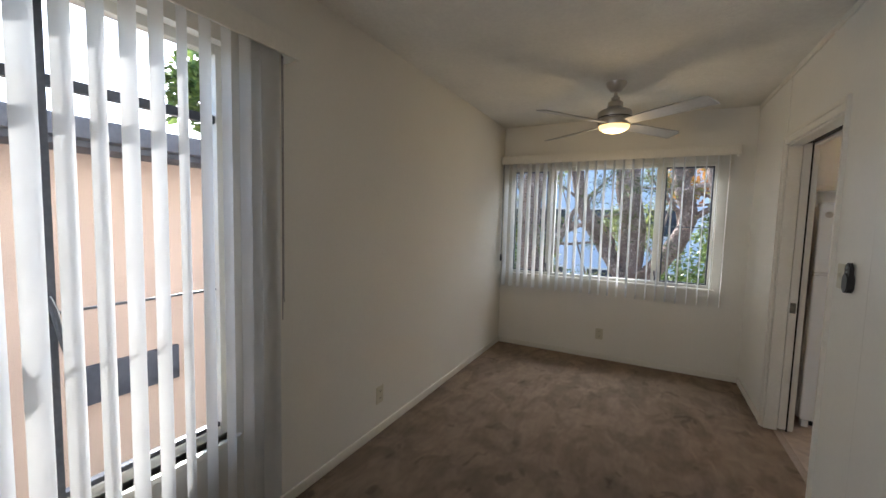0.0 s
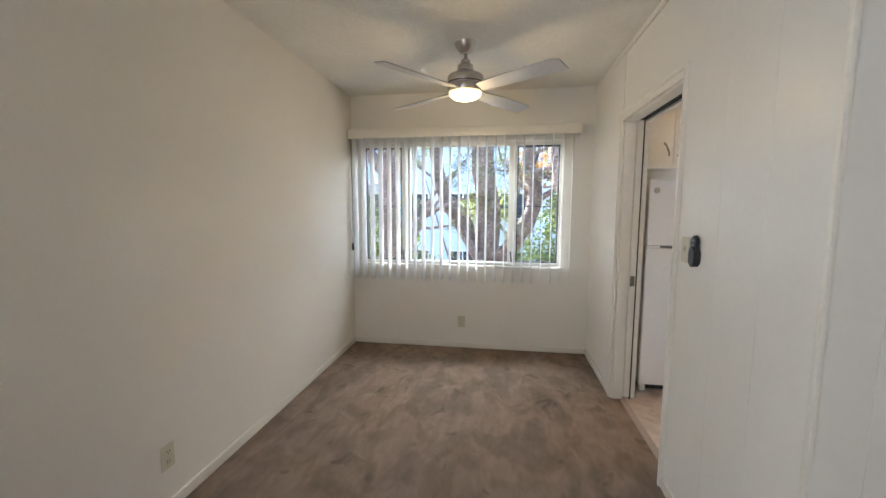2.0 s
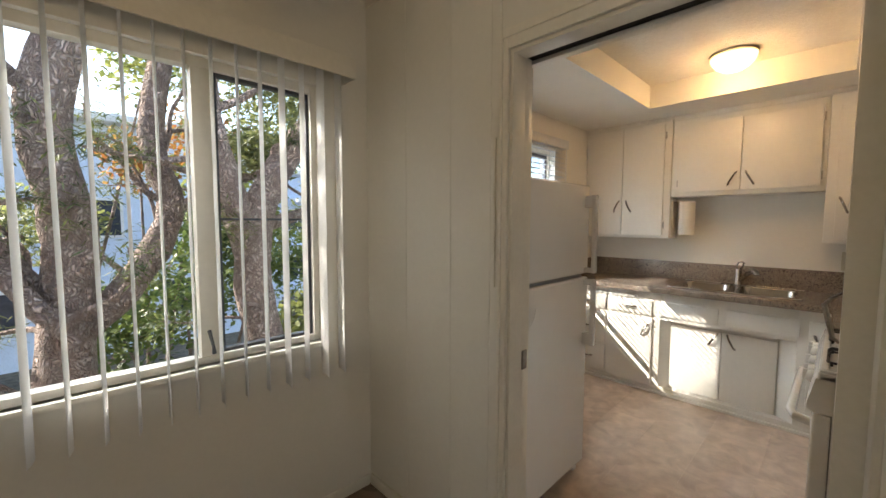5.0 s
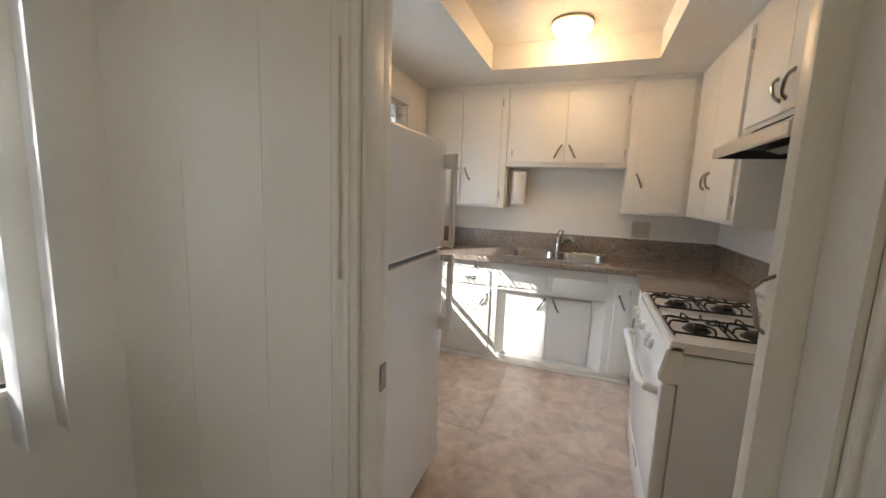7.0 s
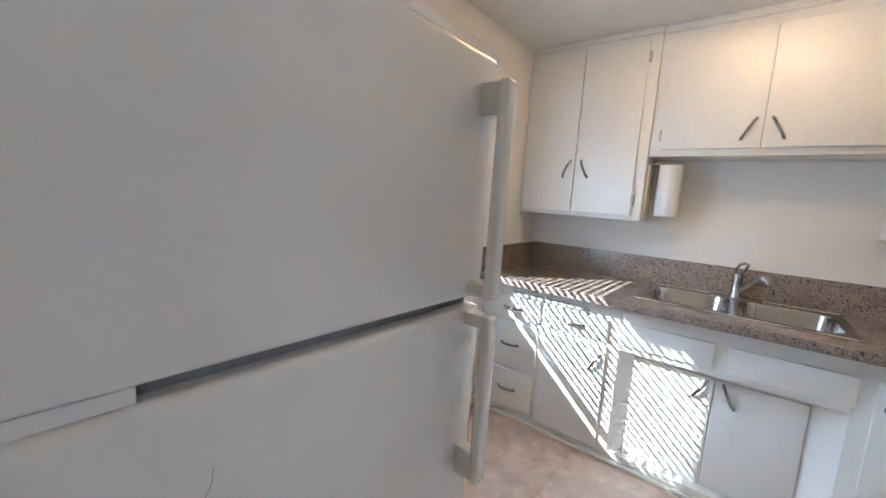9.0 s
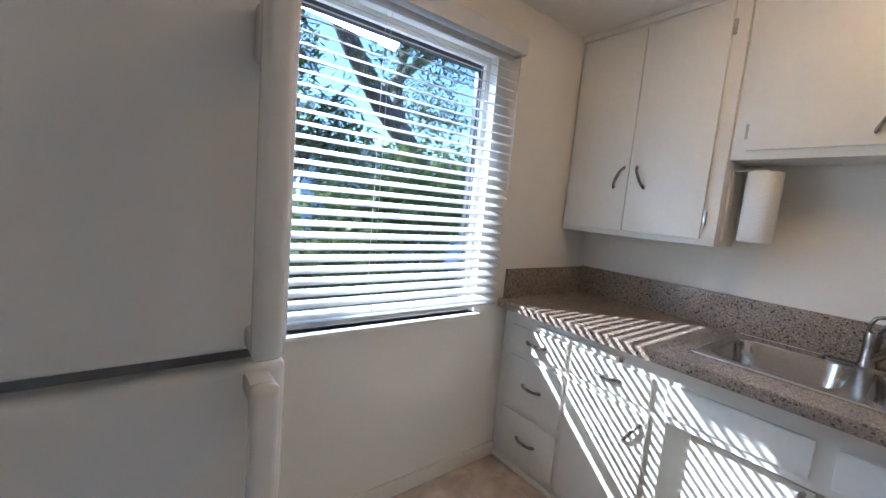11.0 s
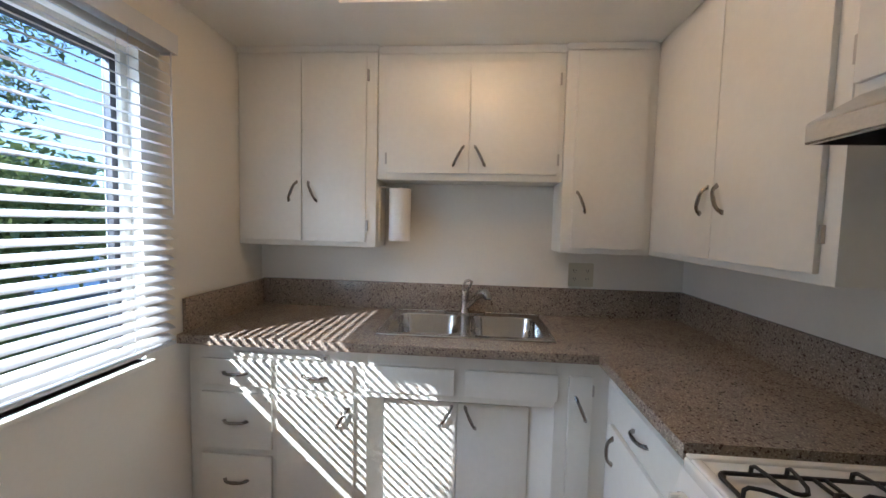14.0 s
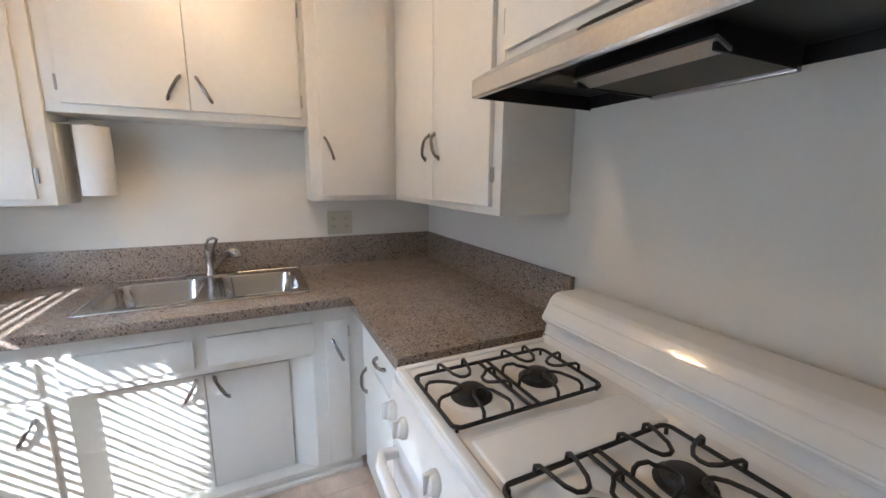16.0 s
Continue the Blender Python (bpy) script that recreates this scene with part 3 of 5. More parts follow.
solid("cord_weight", [(-0.432, -0.412, YN - 0.085, YN - 0.065, 1.0, 1.075)], BLACKP, 0.004, north_blind)
vanes = [(XW + 0.075, 2.69 - 0.045, 12), (XW + 0.085, 2.62, 9), (XW + 0.07, 2.575, 15), (XW + 0.08, 2.52, 14)]
for i in range(26):
    vanes.append((XW + 0.075, 2.435 - i * 0.081, 38 + rng.uniform(-4, 4)))
vertical_blind((XW + 0.06, 1.4, 2.17), "white vertical vane blind over the tall living room window", [(XW + 0.10, XW + 0.112, 0.0, 2.765, 2.172, 2.262), (XW, XW + 0.10, 2.753, 2.765, 2.172, 2.262), (XW, XW + 0.10, 0.0, 2.753, 2.252, 2.262)],
               vanes, 0.12, 2.19, [[(XW + 0.05, 2.72, 2.19), (XW + 0.05, 2.72, 1.08), (XW + 0.052, 2.722, 1.06)], [(XW + 0.06, 2.705, 2.19), (XW + 0.06, 2.705, 0.98)]])


def kitchen_window():
    e = structure(thing("window_3", (3.6, KN + 0.08, 0.85), "kitchen window with a dark-edged sash", "window"))
    x0, x1, z0, z1, y0, y1 = 2.86, 4.06, 0.85, 2.10, KN + 0.05, KN + 0.11
    solid("frame", [(x0, x0 + 0.03, y0, y1, z0, z1), (x1 - 0.03, x1, y0, y1, z0, z1), (x0 + 0.03, x1 - 0.03, y0, y1, z0, z0 + 0.055), (x0 + 0.03, x1 - 0.03, y0, y1, z1 - 0.04, z1)], VINYL, 0.004, e)
    solid("sash", [(x0 + 0.03, x0 + 0.05, y0 + 0.02, y1 - 0.01, z0 + 0.02, z1 - 0.04), (x1 - 0.055, x1 - 0.03, y0 + 0.02, y1 - 0.01, z0 + 0.02, z1 - 0.04),
                   (x0 + 0.05, x1 - 0.055, y0 + 0.02, y1 - 0.01, z1 - 0.065, z1 - 0.04)], BRONZE, 0.002, e)
    pane("pane", (x0 + 0.045, x1 - 0.05, y0 + 0.04, y0 + 0.044, z0 + 0.03, z1 - 0.05), e, DIMGLASS)
    solid("sill", [(x0 - 0.02, x1 + 0.02, KN - 0.03, KN + 0.05, 0.832, 0.85)], TRIM, 0.004, e)


kitchen_window()


def slat_blind():
    e = thing("slat_blind", (3.66, KN - 0.04, 2.1), "white horizontal slat blind with open slats and a valance", "window blind")
    x0, x1 = 2.84, 4.155
    solid("valance", [(x0 - 0.02, x1 + 0.02, KN - 0.075, KN - 0.063, 2.115, 2.195), (x1 + 0.008, x1 + 0.02, KN - 0.063, KN, 2.115, 2.195), (x0 - 0.02, x0 - 0.008, KN - 0.063, KN, 2.115, 2.195)], SLAT, 0.003, e)
    solid("headrail", [(x0, x1, KN - 0.058, KN - 0.012, 2.12, 2.165)], SLAT, 0.003, e)
    bm = bmesh.new()
    k = 4
    a, b = [], []
    for xx, row in ((x0, a), (x1, b)):
        top, low = [], []
        for i in range(k + 1):
            s = (i / k - 0.5) * 0.048
            bow = 0.003 * (1 - (2 * i / k - 1) ** 2)
            top.append(bm.verts.new((xx, s, bow))), low.append(bm.verts.new((xx, s, bow - 0.0022)))
        row += top + low[::-1]
    for i in range(len(a)):
        j = (i + 1) % len(a)
        bm.faces.new((a[i], a[j], b[j], b[i]))
    bm.faces.new(a[::-1]), bm.faces.new(b)
    bmesh.ops.recalc_face_normals(bm, faces=bm.faces)
    me = bpy.data.meshes.new("slat")
    bm.to_mesh(me)
    bm.free()
    me.materials.append(SLAT)
    z = 0.93
    while z < 2.10:
        o = new("slat", me)
        o.matrix_basis = pose(0, KN - 0.036, z, 24 + rng.uniform(-1.5, 1.5), 0, 0)
        hang(o, e)
        z += 0.0425
    solid("bottom_rail", [(x0, x1, KN - 0.058, KN - 0.014, 0.892, 0.908)], SLAT, 0.003, e)
    for x in (2.95, 3.45, 3.95):
        sweep("cord", [(x, KN - 0.060, 2.12), (x, KN - 0.060, 0.90)], 0.0012, SLAT, e, n=5)
        sweep("cord", [(x, KN - 0.012, 2.12), (x, KN - 0.012, 0.90)], 0.0012, SLAT, e, n=5)
    sweep("wand", [(4.14, KN - 0.068, 2.11), (4.14, KN - 0.070, 1.45)], 0.004, SLAT, e, n=6)


slat_blind()


# ---- dining room things ----
def plate(name, base, out, label, sockets=2, w=0.075, h=0.12, switch=False):
    """A wall plate at base; out: degrees round z of its outward +x."""
    e = thing(name, base, label, "wall outlet" if not switch else "light switch")
    e.rotation_euler = (0, 0, radians(out))
    bpy.context.view_layer.update()
    m = Matrix.Translation(base) @ Matrix.Rotation(radians(out), 4, "Z")

    def put(nm, boxes, material, bev):
        bm = bmesh.new()
        for b in boxes:
            add_box(bm, *b)
        if bev:
            bmesh.ops.bevel(bm, geom=list(bm.edges), offset=bev, segments=2, affect="EDGES")
        bmesh.ops.transform(bm, matrix=m, verts=bm.verts)
        return finish(bm, nm, material, e, smooth=bev > 0)

    put("faceplate", [(0, 0.006, -w / 2, w / 2, -h / 2, h / 2)], PLATE, 0.0025)
    if switch:
        put("toggle", [(0.004, 0.016, -0.005, 0.005, -0.004, 0.016)], PLATE, 0.002)
        put("slot", [(0.004, 0.0068, -0.009, 0.009, -0.018, 0.018)], CABIN, 0.0)
    else:
        cols = (0,) if sockets == 2 else (-w / 4, w / 4)
        for cy in cols:
            for cz in (-0.024, 0.024):
                put("socket", [(0.004, 0.0078, cy - 0.016, cy + 0.016, cz - 0.014, cz + 0.014)], PLATE, 0.002)
                put("slots", [(0.006, 0.0084, cy - 0.008, cy - 0.0055, cz - 0.004, cz + 0.008), (0.006, 0.0084, cy + 0.0055, cy + 0.008, cz - 0.004, cz + 0.008), (0.006, 0.0084, cy - 0.002, cy + 0.002, cz - 0.011, cz - 0.007)], DARK, 0)
    return e


plate("wall_outlet", (XW, 3.546, 0.268), 0, "ivory duplex outlet low on a cream wall")
plate("wall_outlet", (0.705, YN, 0.274), -90, "ivory duplex outlet below the window blind")
plate("light_switch", (XE - 0.006, 3.975, 1.25), 180, "ivory toggle switch plate beside the doorway", switch=True)
plate("light_switch", (2.435, PS - 0.006, 1.33), -90, "ivory toggle switch plate on the panelling", switch=True)


def fan_remote():
    e = thing("fan_remote", (XE - 0.006, 3.865, 1.18), "black fan remote in a wall holder", "remote control")
    m = Matrix.Translation((XE - 0.006, 3.865, 1.255)) @ Matrix.Rotation(radians(-90), 4, "Y")
    prism("holder", rounded(-0.07, 0.02, -0.026, 0.026, 0.024), 0.0, 0.028, BLACKP, e, 0.004, m)
    prism("body", rounded(-0.055, 0.068, -0.0245, 0.0245, 0.0235), 0.006, 0.022, BLACKP, e, 0.004, m)
    for k in (0.045, 0.025):
        prism("button", rounded(k - 0.006, k + 0.006, -0.008, 0.008, 0.005), 0.022, 0.0245, GREYGAP, e, 0, m)


fan_remote()


def ceiling_fan():
    c = (0.828, 4.83, 0)
    e = thing("ceiling_fan", (c[0], c[1], 2.566), "brushed nickel ceiling fan with four silver blades and a lit light", "ceiling fan")
    lathe("canopy", [(0.025, 2.495), (0.04, 2.50), (0.062, 2.53), (0.074, 2.555), (0.076, 2.566)], c, NICKEL, e)
    lathe("rod", [(0.013, 2.42), (0.013, 2.50)], c, NICKEL, e, 16)
    lathe("coupling", [(0.02, 2.425), (0.03, 2.43), (0.032, 2.45), (0.02, 2.46)], c, NICKEL, e, 24)
    lathe("motor", [(0.118, 2.235), (0.122, 2.245), (0.122, 2.280), (0.120, 2.285), (0.124, 2.290), (0.124, 2.335), (0.115, 2.350), (0.07, 2.370), (0.058, 2.380), (0.055, 2.415), (0.035, 2.430)], c, NICKEL, e, 48)
    lathe("band", [(0.119, 2.290), (0.126, 2.292), (0.126, 2.298), (0.119, 2.300)], c, BLACKP, e, 48)
    lathe("light", [(0.01, 2.183), (0.05, 2.187), (0.085, 2.198), (0.108, 2.215), (0.113, 2.235)], c, FANGLOW, e, 40)
    for a in (-36, 54, 144, 234):
        m = Matrix.Translation((c[0], c[1], 2.252)) @ Matrix.Rotation(radians(a), 4, "Z") @ Matrix.Rotation(radians(-13), 4, "X")
        prism("blade", [(0.10, -0.045), (0.30, -0.062), (0.70, -0.072), (0.735, -0.05), (0.74, 0.066), (0.30, 0.058), (0.10, 0.045)], -0.004, 0.004, BLADE, e, 0.0025, m)


ceiling_fan()


# ---- kitchen ----
def handle_mesh():
    pts, rad = [], []
    for i in range(15):
        u = i / 14 * 2 - 1
        out = 0.021 * max(0.0, 1 - abs(u) ** 3.2) ** 0.7
        pts.append((0.004 + out, 0, u * 0.052)), rad.append(0.0056 + 0.0036 * abs(u) ** 6 + 0.0026 * (1 - abs(u)))
    pts = [(0.002, 0, -0.064), *pts, (0.002, 0, 0.064)]
    rad = [0.0035, *rad, 0.0035]
    o = sweep("handle", pts, rad, CHROME)
    me = o.data
    bpy.data.objects.remove(o)
    return me


HANDLE = handle_mesh()


def handle(parent, loc, out, tilt):
    """out: degrees round z in which the handle stands out; tilt: degrees from upright."""
    o = new("handle", HANDLE)
    o.matrix_basis = pose(*loc, 0, 0, out) @ pose(0, 0, 0, tilt, 0, 0)
    return hang(o, parent)


def door(parent, name, box, handle_at=None, out=180, tilt=0, bevel=0.004, hinges=()):
    d = solid(name, [box], CAB, bevel, parent)
    if handle_at:
        handle(d, handle_at, out, tilt)
    for h in hinges:
        solid("hinge", [h], NICKEL, 0.001, d)
    return d


FX = 4.692   # faces of the wall cabinets' doors over the sink


def wall_cabinet(label, x0, x1, y0, y1, z0, z1=KZ):
    e = thing("wall_cabinet", ((x0 + x1) / 2, (y0 + y1) / 2, z0), label, "cabinet", "kitchen wall cabinets")
    solid("body", [(x0, x1, y0, y1, z0, z1)], CAB, 0.004, e)
    return e


def hinge_e(y, z):
    return (4.697, 4.711, y - 0.006, y + 0.006, z - 0.03, z + 0.03)


a = wall_cabinet("off-white two-door cabinet above the counter corner", 4.71, KE, 5.262, KN, 1.30)
solid("crown", [(4.696, 4.71, 5.255, KN, 2.352, KZ)], CAB, 0.005, a)
door(a, "door", (FX, 4.71, 5.682, 6.026, 1.328, 2.332), (FX, 5.728, 1.60), 180, -24)
door(a, "door", (FX, 4.71, 5.318, 5.678, 1.328, 2.332), (FX, 5.616, 1.60), 180, 24, hinges=[hinge_e(5.311, 1.42), hinge_e(5.311, 2.23)])
b = wall_cabinet("off-white short two-door cabinet above the sink", 4.724, KE, 4.262, 5.26, 1.675)
solid("crown", [(4.712, 4.724, 4.262, 5.25, 2.345, KZ)], CAB, 0.004, b)
door(b, "door", (4.706, 4.724, 4.760, 5.206, 1.711, 2.295), (4.706, 4.815, 1.805), 180, -28, hinges=[(4.712, 4.725, 5.207, 5.217, 1.76, 1.82)])
door(b, "door", (4.706, 4.724, 4.292, 4.756, 1.711, 2.295), (4.706, 4.700, 1.805), 180, 28, hinges=[(4.712, 4.725, 4.281, 4.291, 1.76, 1.82), (4.712, 4.725, 4.281, 4.291, 2.18, 2.24)])
c = wall_cabinet("off-white narrow one-door cabinet in the corner", 4.71, KE, 3.80, 4.26, 1.30)
solid("crown", [(4.696, 4.71, 3.82, 4.265, 2.352, KZ)], CAB, 0.005, c)
door(c, "door", (FX, 4.71, 3.845, 4.206, 1.328, 2.332), (FX, 4.165, 1.57), 180, 22)
d = wall_cabinet("off-white two-door cabinet beside the hood", 3.652, KE, KS, 3.798, 1.30)
door(d, "door", (4.165, 4.64, 3.798, 3.816, 1.328, 2.332), (4.215, 3.816, 1.555), 90, -22)
door(d, "door", (3.700, 4.161, 3.798, 3.816, 1.328, 2.332), (4.115, 3.816, 1.555), 90, 22, hinges=[(3.690, 3.699, 3.799, 3.810, 1.41, 1.46), (3.690, 3.699, 3.799, 3.810, 2.21, 2.26)])
h = wall_cabinet("off-white two-door cabinet above the range hood", 2.76, 3.648, KS, 3.798, 1.765)
door(h, "door", (3.205, 3.632, 3.798, 3.816, 1.80, 2.332), (3.255, 3.816, 1.90), 90, 24, hinges=[(3.634, 3.643, 3.799, 3.812, 1.85, 1.92)])
door(h, "door", (2.78, 3.201, 3.798, 3.816, 1.80, 2.332), (3.150, 3.816, 1.90), 90, -24)
f = wall_cabinet("off-white two-door cabinet above the refrigerator", KW, 2.985, 5.742, 5.955, 1.79)
door(f, "door", (2.15, 2.555, 5.724, 5.742, 1.82, 2.332), (2.50, 5.724, 1.95), -90, 22)
door(f, "door", (2.559, 2.96, 5.724, 5.742, 1.82, 2.332), (2.615, 5.724, 1.95), -90, -22)

CX = 4.288   # faces of the base cabinets' drawers


def base_cabinet():
    e = thing("base_cabinet", (4.6, 5.1, 0), "off-white base cabinet with drawers, doors and a recessed sink front", "cabinet", "kitchen base cabinets")
    solid("body", [(4.305, KE, 5.187, KN, 0.055, 0.868), (4.305, 4.388, 4.341, 5.187, 0.635, 0.868), (4.305, KE, KS, 4.341, 0.055, 0.868), (4.385, 4.40, 4.341, 5.187, 0.055, 0.635), (4.308, 4.3845, 4.342, 5.186, 0.03, 0.0605)], CAB, 0.002, e)
    for y0, y1 in ((5.187, 5.118), (4.341, 4.440)):
        prism("splay", [(4.305, y0), (4.384, y1), (4.384, y0)], 0.055, 0.634, CAB, e)
    solid("toe_strip", [(4.318, 4.345, 4.13, KN, 0.0, 0.055)], CAB, 0.002, e)
    solid("toe_moulding", [(4.296, 4.318, 4.13, KN, 0.0, 0.022)], CAB, 0.006, e)
    dr = [(5.638, 5.988, 0.657, 0.783), (5.251, 5.612, 0.660, 0.785), (5.639, 5.986, 0.354, 0.622), (5.639, 5.986, 0.078, 0.320)]
    for y0, y1, z0, z1 in dr:
        door(e, "drawer", (CX, 4.305, y0, y1, z0, z1), (CX, (y0 + y1) / 2, (z0 + z1) / 2), 180, 90)
    for y0, y1 in ((4.788, 5.196), (4.332, 4.741)):
        door(e, "false_front", (CX, 4.305, y0, y1, 0.668, 0.790))
    solid("cutting_board", [(CX - 0.004, 4.305, 5.366, 5.816, 0.803, 0.822)], CAB, 0.003, e)
    solid("knob", [(CX - 0.014, CX - 0.004, 5.372, 5.386, 0.805, 0.820)], CHROME, 0.003, e)
    door(e, "door", (CX, 4.305, 5.246, 5.611, 0.062, 0.627), (CX, 5.30, 0.535), 180, -30)
    door(e, "door", (4.368, 4.385, 4.773, 5.122, 0.062, 0.600), (4.368, 4.828, 0.535), 180, -30)
    door(e, "door", (4.368, 4.385, 4.441, 4.769, 0.062, 0.600), (4.368, 4.712, 0.535), 180, 26)
    door(e, "door", (CX, 4.305, 4.184, 4.284, 0.075, 0.788), (CX, 4.232, 0.645), 180, 24, hinges=[(4.294, 4.306, 4.174, 4.183, 0.70, 0.75)])
    return e


base_cabinet()


def side_cabinet():
    e = thing("base_cabinet", (3.9, 3.8, 0), "off-white base cabinet with a drawer beside the stove", "cabinet", "kitchen base cabinets")
    solid("body", [(3.545, 4.303, KS, 4.112, 0.055, 0.868)], CAB, 0.002, e)
    solid("toe_strip", [(3.545, 4.30, 4.05, 4.075, 0.0, 0.055)], CAB, 0.002, e)
    door(e, "drawer", (3.60, 4.225, 4.112, 4.130, 0.645, 0.790), (3.93, 4.130, 0.72), 90, 90)
    door(e, "door", (3.60, 4.225, 4.112, 4.130, 0.075, 0.620), (4.17, 4.130, 0.53), 90, 0)


side_cabinet()


def countertop():
    e = thing("countertop", (4.6, 4.8, 0.87), "speckled taupe granite countertop with low backsplash", "countertop")
    bm = bmesh.new()
    hx0, hx1, hy0, hy1 = 4.395, 4.875, 4.355, 5.150
    for x0, x1, y0, y1 in ((4.23, hx0, 4.178, KN - 0.001), (hx1, KE - 0.001, 4.178, KN - 0.001), (hx0, hx1, hy1, KN - 0.001), (hx0, hx1, 4.178, hy0), (3.575, KE - 0.001, KS + 0.001, 4.178)):
        add_box(bm, x0, x1, y0, y1, 0.870, 0.910)
    bmesh.ops.remove_doubles(bm, verts=bm.verts, dist=1e-5)
    finish(bm, "slab", GRANITE, e)
    solid("edge", [(4.222, 4.232, 4.172, KN - 0.001, 0.868, 0.9095), (3.567, 4.222, 4.176, 4.186, 0.868, 0.9095)], GRANITE, 0.004, e)
    solid("backsplash", [(KE - 0.021, KE - 0.001, KS + 0.021, KN - 0.021, 0.910, 1.076), (3.60, KE - 0.001, KS + 0.001, KS + 0.021, 0.910, 1.076), (4.262, KE - 0.001, KN - 0.021, KN - 0.001, 0.910, 1.068)], GRANITE, 0.002, e)


countertop()


def sink():
    e = thing("sink", (4.63, 4.75, 0.91), "double-bowl stainless steel drop-in sink", "sink")
    z = 0.9165
    bm = bmesh.new()

    def ring(pts, zz):
        return [bm.verts.new((x, y, zz)) for x, y in pts]

    def skin(r0, r1):
        for i in range(len(r0)):
            j = (i + 1) % len(r0)
            bm.faces.new((r0[i], r0[j], r1[j], r1[i]))

    x0, x1, y0, y1 = 4.36, 4.905, 4.330, 5.172
    for b0, b1, s0, s1 in ((4.365, 4.730, y0, 4.752), (4.775, 5.138, 4.752, y1)):
        outer = rounded(x0, x1, s0, s1, 0.004, 6)
        rings = [ring(outer, 0.911), ring(outer, z)]
        rings.append(ring(rounded(4.405, 4.81, b0 + 0.005, b1 - 0.005, 0.075), z))
        rings.append(ring(rounded(4.410, 4.805, b0 + 0.01, b1 - 0.01, 0.072), z - 0.008))
        rings.append(ring(rounded(4.420, 4.795, b0 + 0.02, b1 - 0.02, 0.07), z - 0.15))
        rings.append(ring(rounded(4.445, 4.77, b0 + 0.045, b1 - 0.045, 0.06), z - 0.178))
        cx, cy = 4.61, (b0 + b1) / 2
        rings.append(ring(rounded(cx - 0.045, cx + 0.045, cy - 0.045, cy + 0.045, 0.044), z - 0.182))
        for r0, r1 in zip(rings, rings[1:]):
            skin(r0, r1)
        bm.faces.new(rings[-1])
    finish(bm, "basin", SINK, e, smooth=True)
    sweep("rim", [(x, y, 0.915) for x, y in rounded(x0 + 0.004, x1 - 0.004, y0 + 0.004, y1 - 0.004, 0.02)], 0.005, STEEL, e, closed=True)
    for b0, b1 in ((4.365, 4.730), (4.775, 5.138)):
        lathe("drain", [(0.043, 0.0), (0.042, 0.006), (0.030, 0.004), (0.01, 0.005)], (4.61, (b0 + b1) / 2, z - 0.181), NICKEL, e, 24)


sink()


def faucet():
    e = thing("faucet", (4.862, 4.76, 0.917), "brushed steel single-lever kitchen faucet with pull-out spout", "faucet")
    at = (4.862, 4.76, 0.917)
    prism("base_plate", rounded(4.838, 4.886, 4.64, 4.88, 0.023), 0.9175, 0.924, CHROME, e, 0.002)
    lathe("post", [(0.030, 0.006), (0.029, 0.012), (0.025, 0.022), (0.0235, 0.085), (0.025, 0.118), (0.023, 0.135), (0.014, 0.142)], at, CHROME, e, 28)
    sweep("spout", [(4.858, 4.755, 0.950), (4.846, 4.738, 0.970), (4.828, 4.714, 0.998), (4.812, 4.692, 1.024)], [0.017, 0.0165, 0.0165, 0.018], CHROME, e, n=16)
    sweep("spray_head", [(4.814, 4.695, 1.020), (4.807, 4.685, 1.032), (4.792, 4.664, 1.050), (4.780, 4.648, 1.053), (4.771, 4.634, 1.044), (4.768, 4.629, 1.026)], [0.0185, 0.021, 0.025, 0.0265, 0.025, 0.022], CHROME, e, n=18)
    lathe("spray_face", [(0.019, -0.004), (0.019, 0.001), (0.004, 0.001)][::-1], (4.768, 4.629, 1.025), BLACKP, e, 18)
    lever = [(4.862, 4.776, 1.050), (4.852, 4.772, 1.082), (4.846, 4.760, 1.108), (4.844, 4.738, 1.116), (4.846, 4.722, 1.108), (4.852, 4.732, 1.082), (4.860, 4.748, 1.052)]
    sweep("lever", lever, 0.0075, CHROME, e, n=10, closed=True)


faucet()
plate("wall_outlet", (KE, 4.082, 1.158), 180, "ivory double outlet plate above the backsplash", 4, 0.145, 0.14)


def paper_towel():
    e = thing("paper_towel", (4.80, 5.14, 1.33), "white paper towel roll on a holder under the cabinet", "paper towel")
    lathe("roll", [(0.02, 0.0), (0.060, 0.002), (0.062, 0.006), (0.062, 0.29), (0.060, 0.296), (0.02, 0.298)], (4.80, 5.145, 1.335), PAPER, e, 36)
    solid("holder", [(4.77, 4.83, 5.252, 5.262, 1.33, 1.64), (4.79, 4.81, 5.14, 5.255, 1.636, 1.644)], TRIM, 0.003, e)


paper_towel()


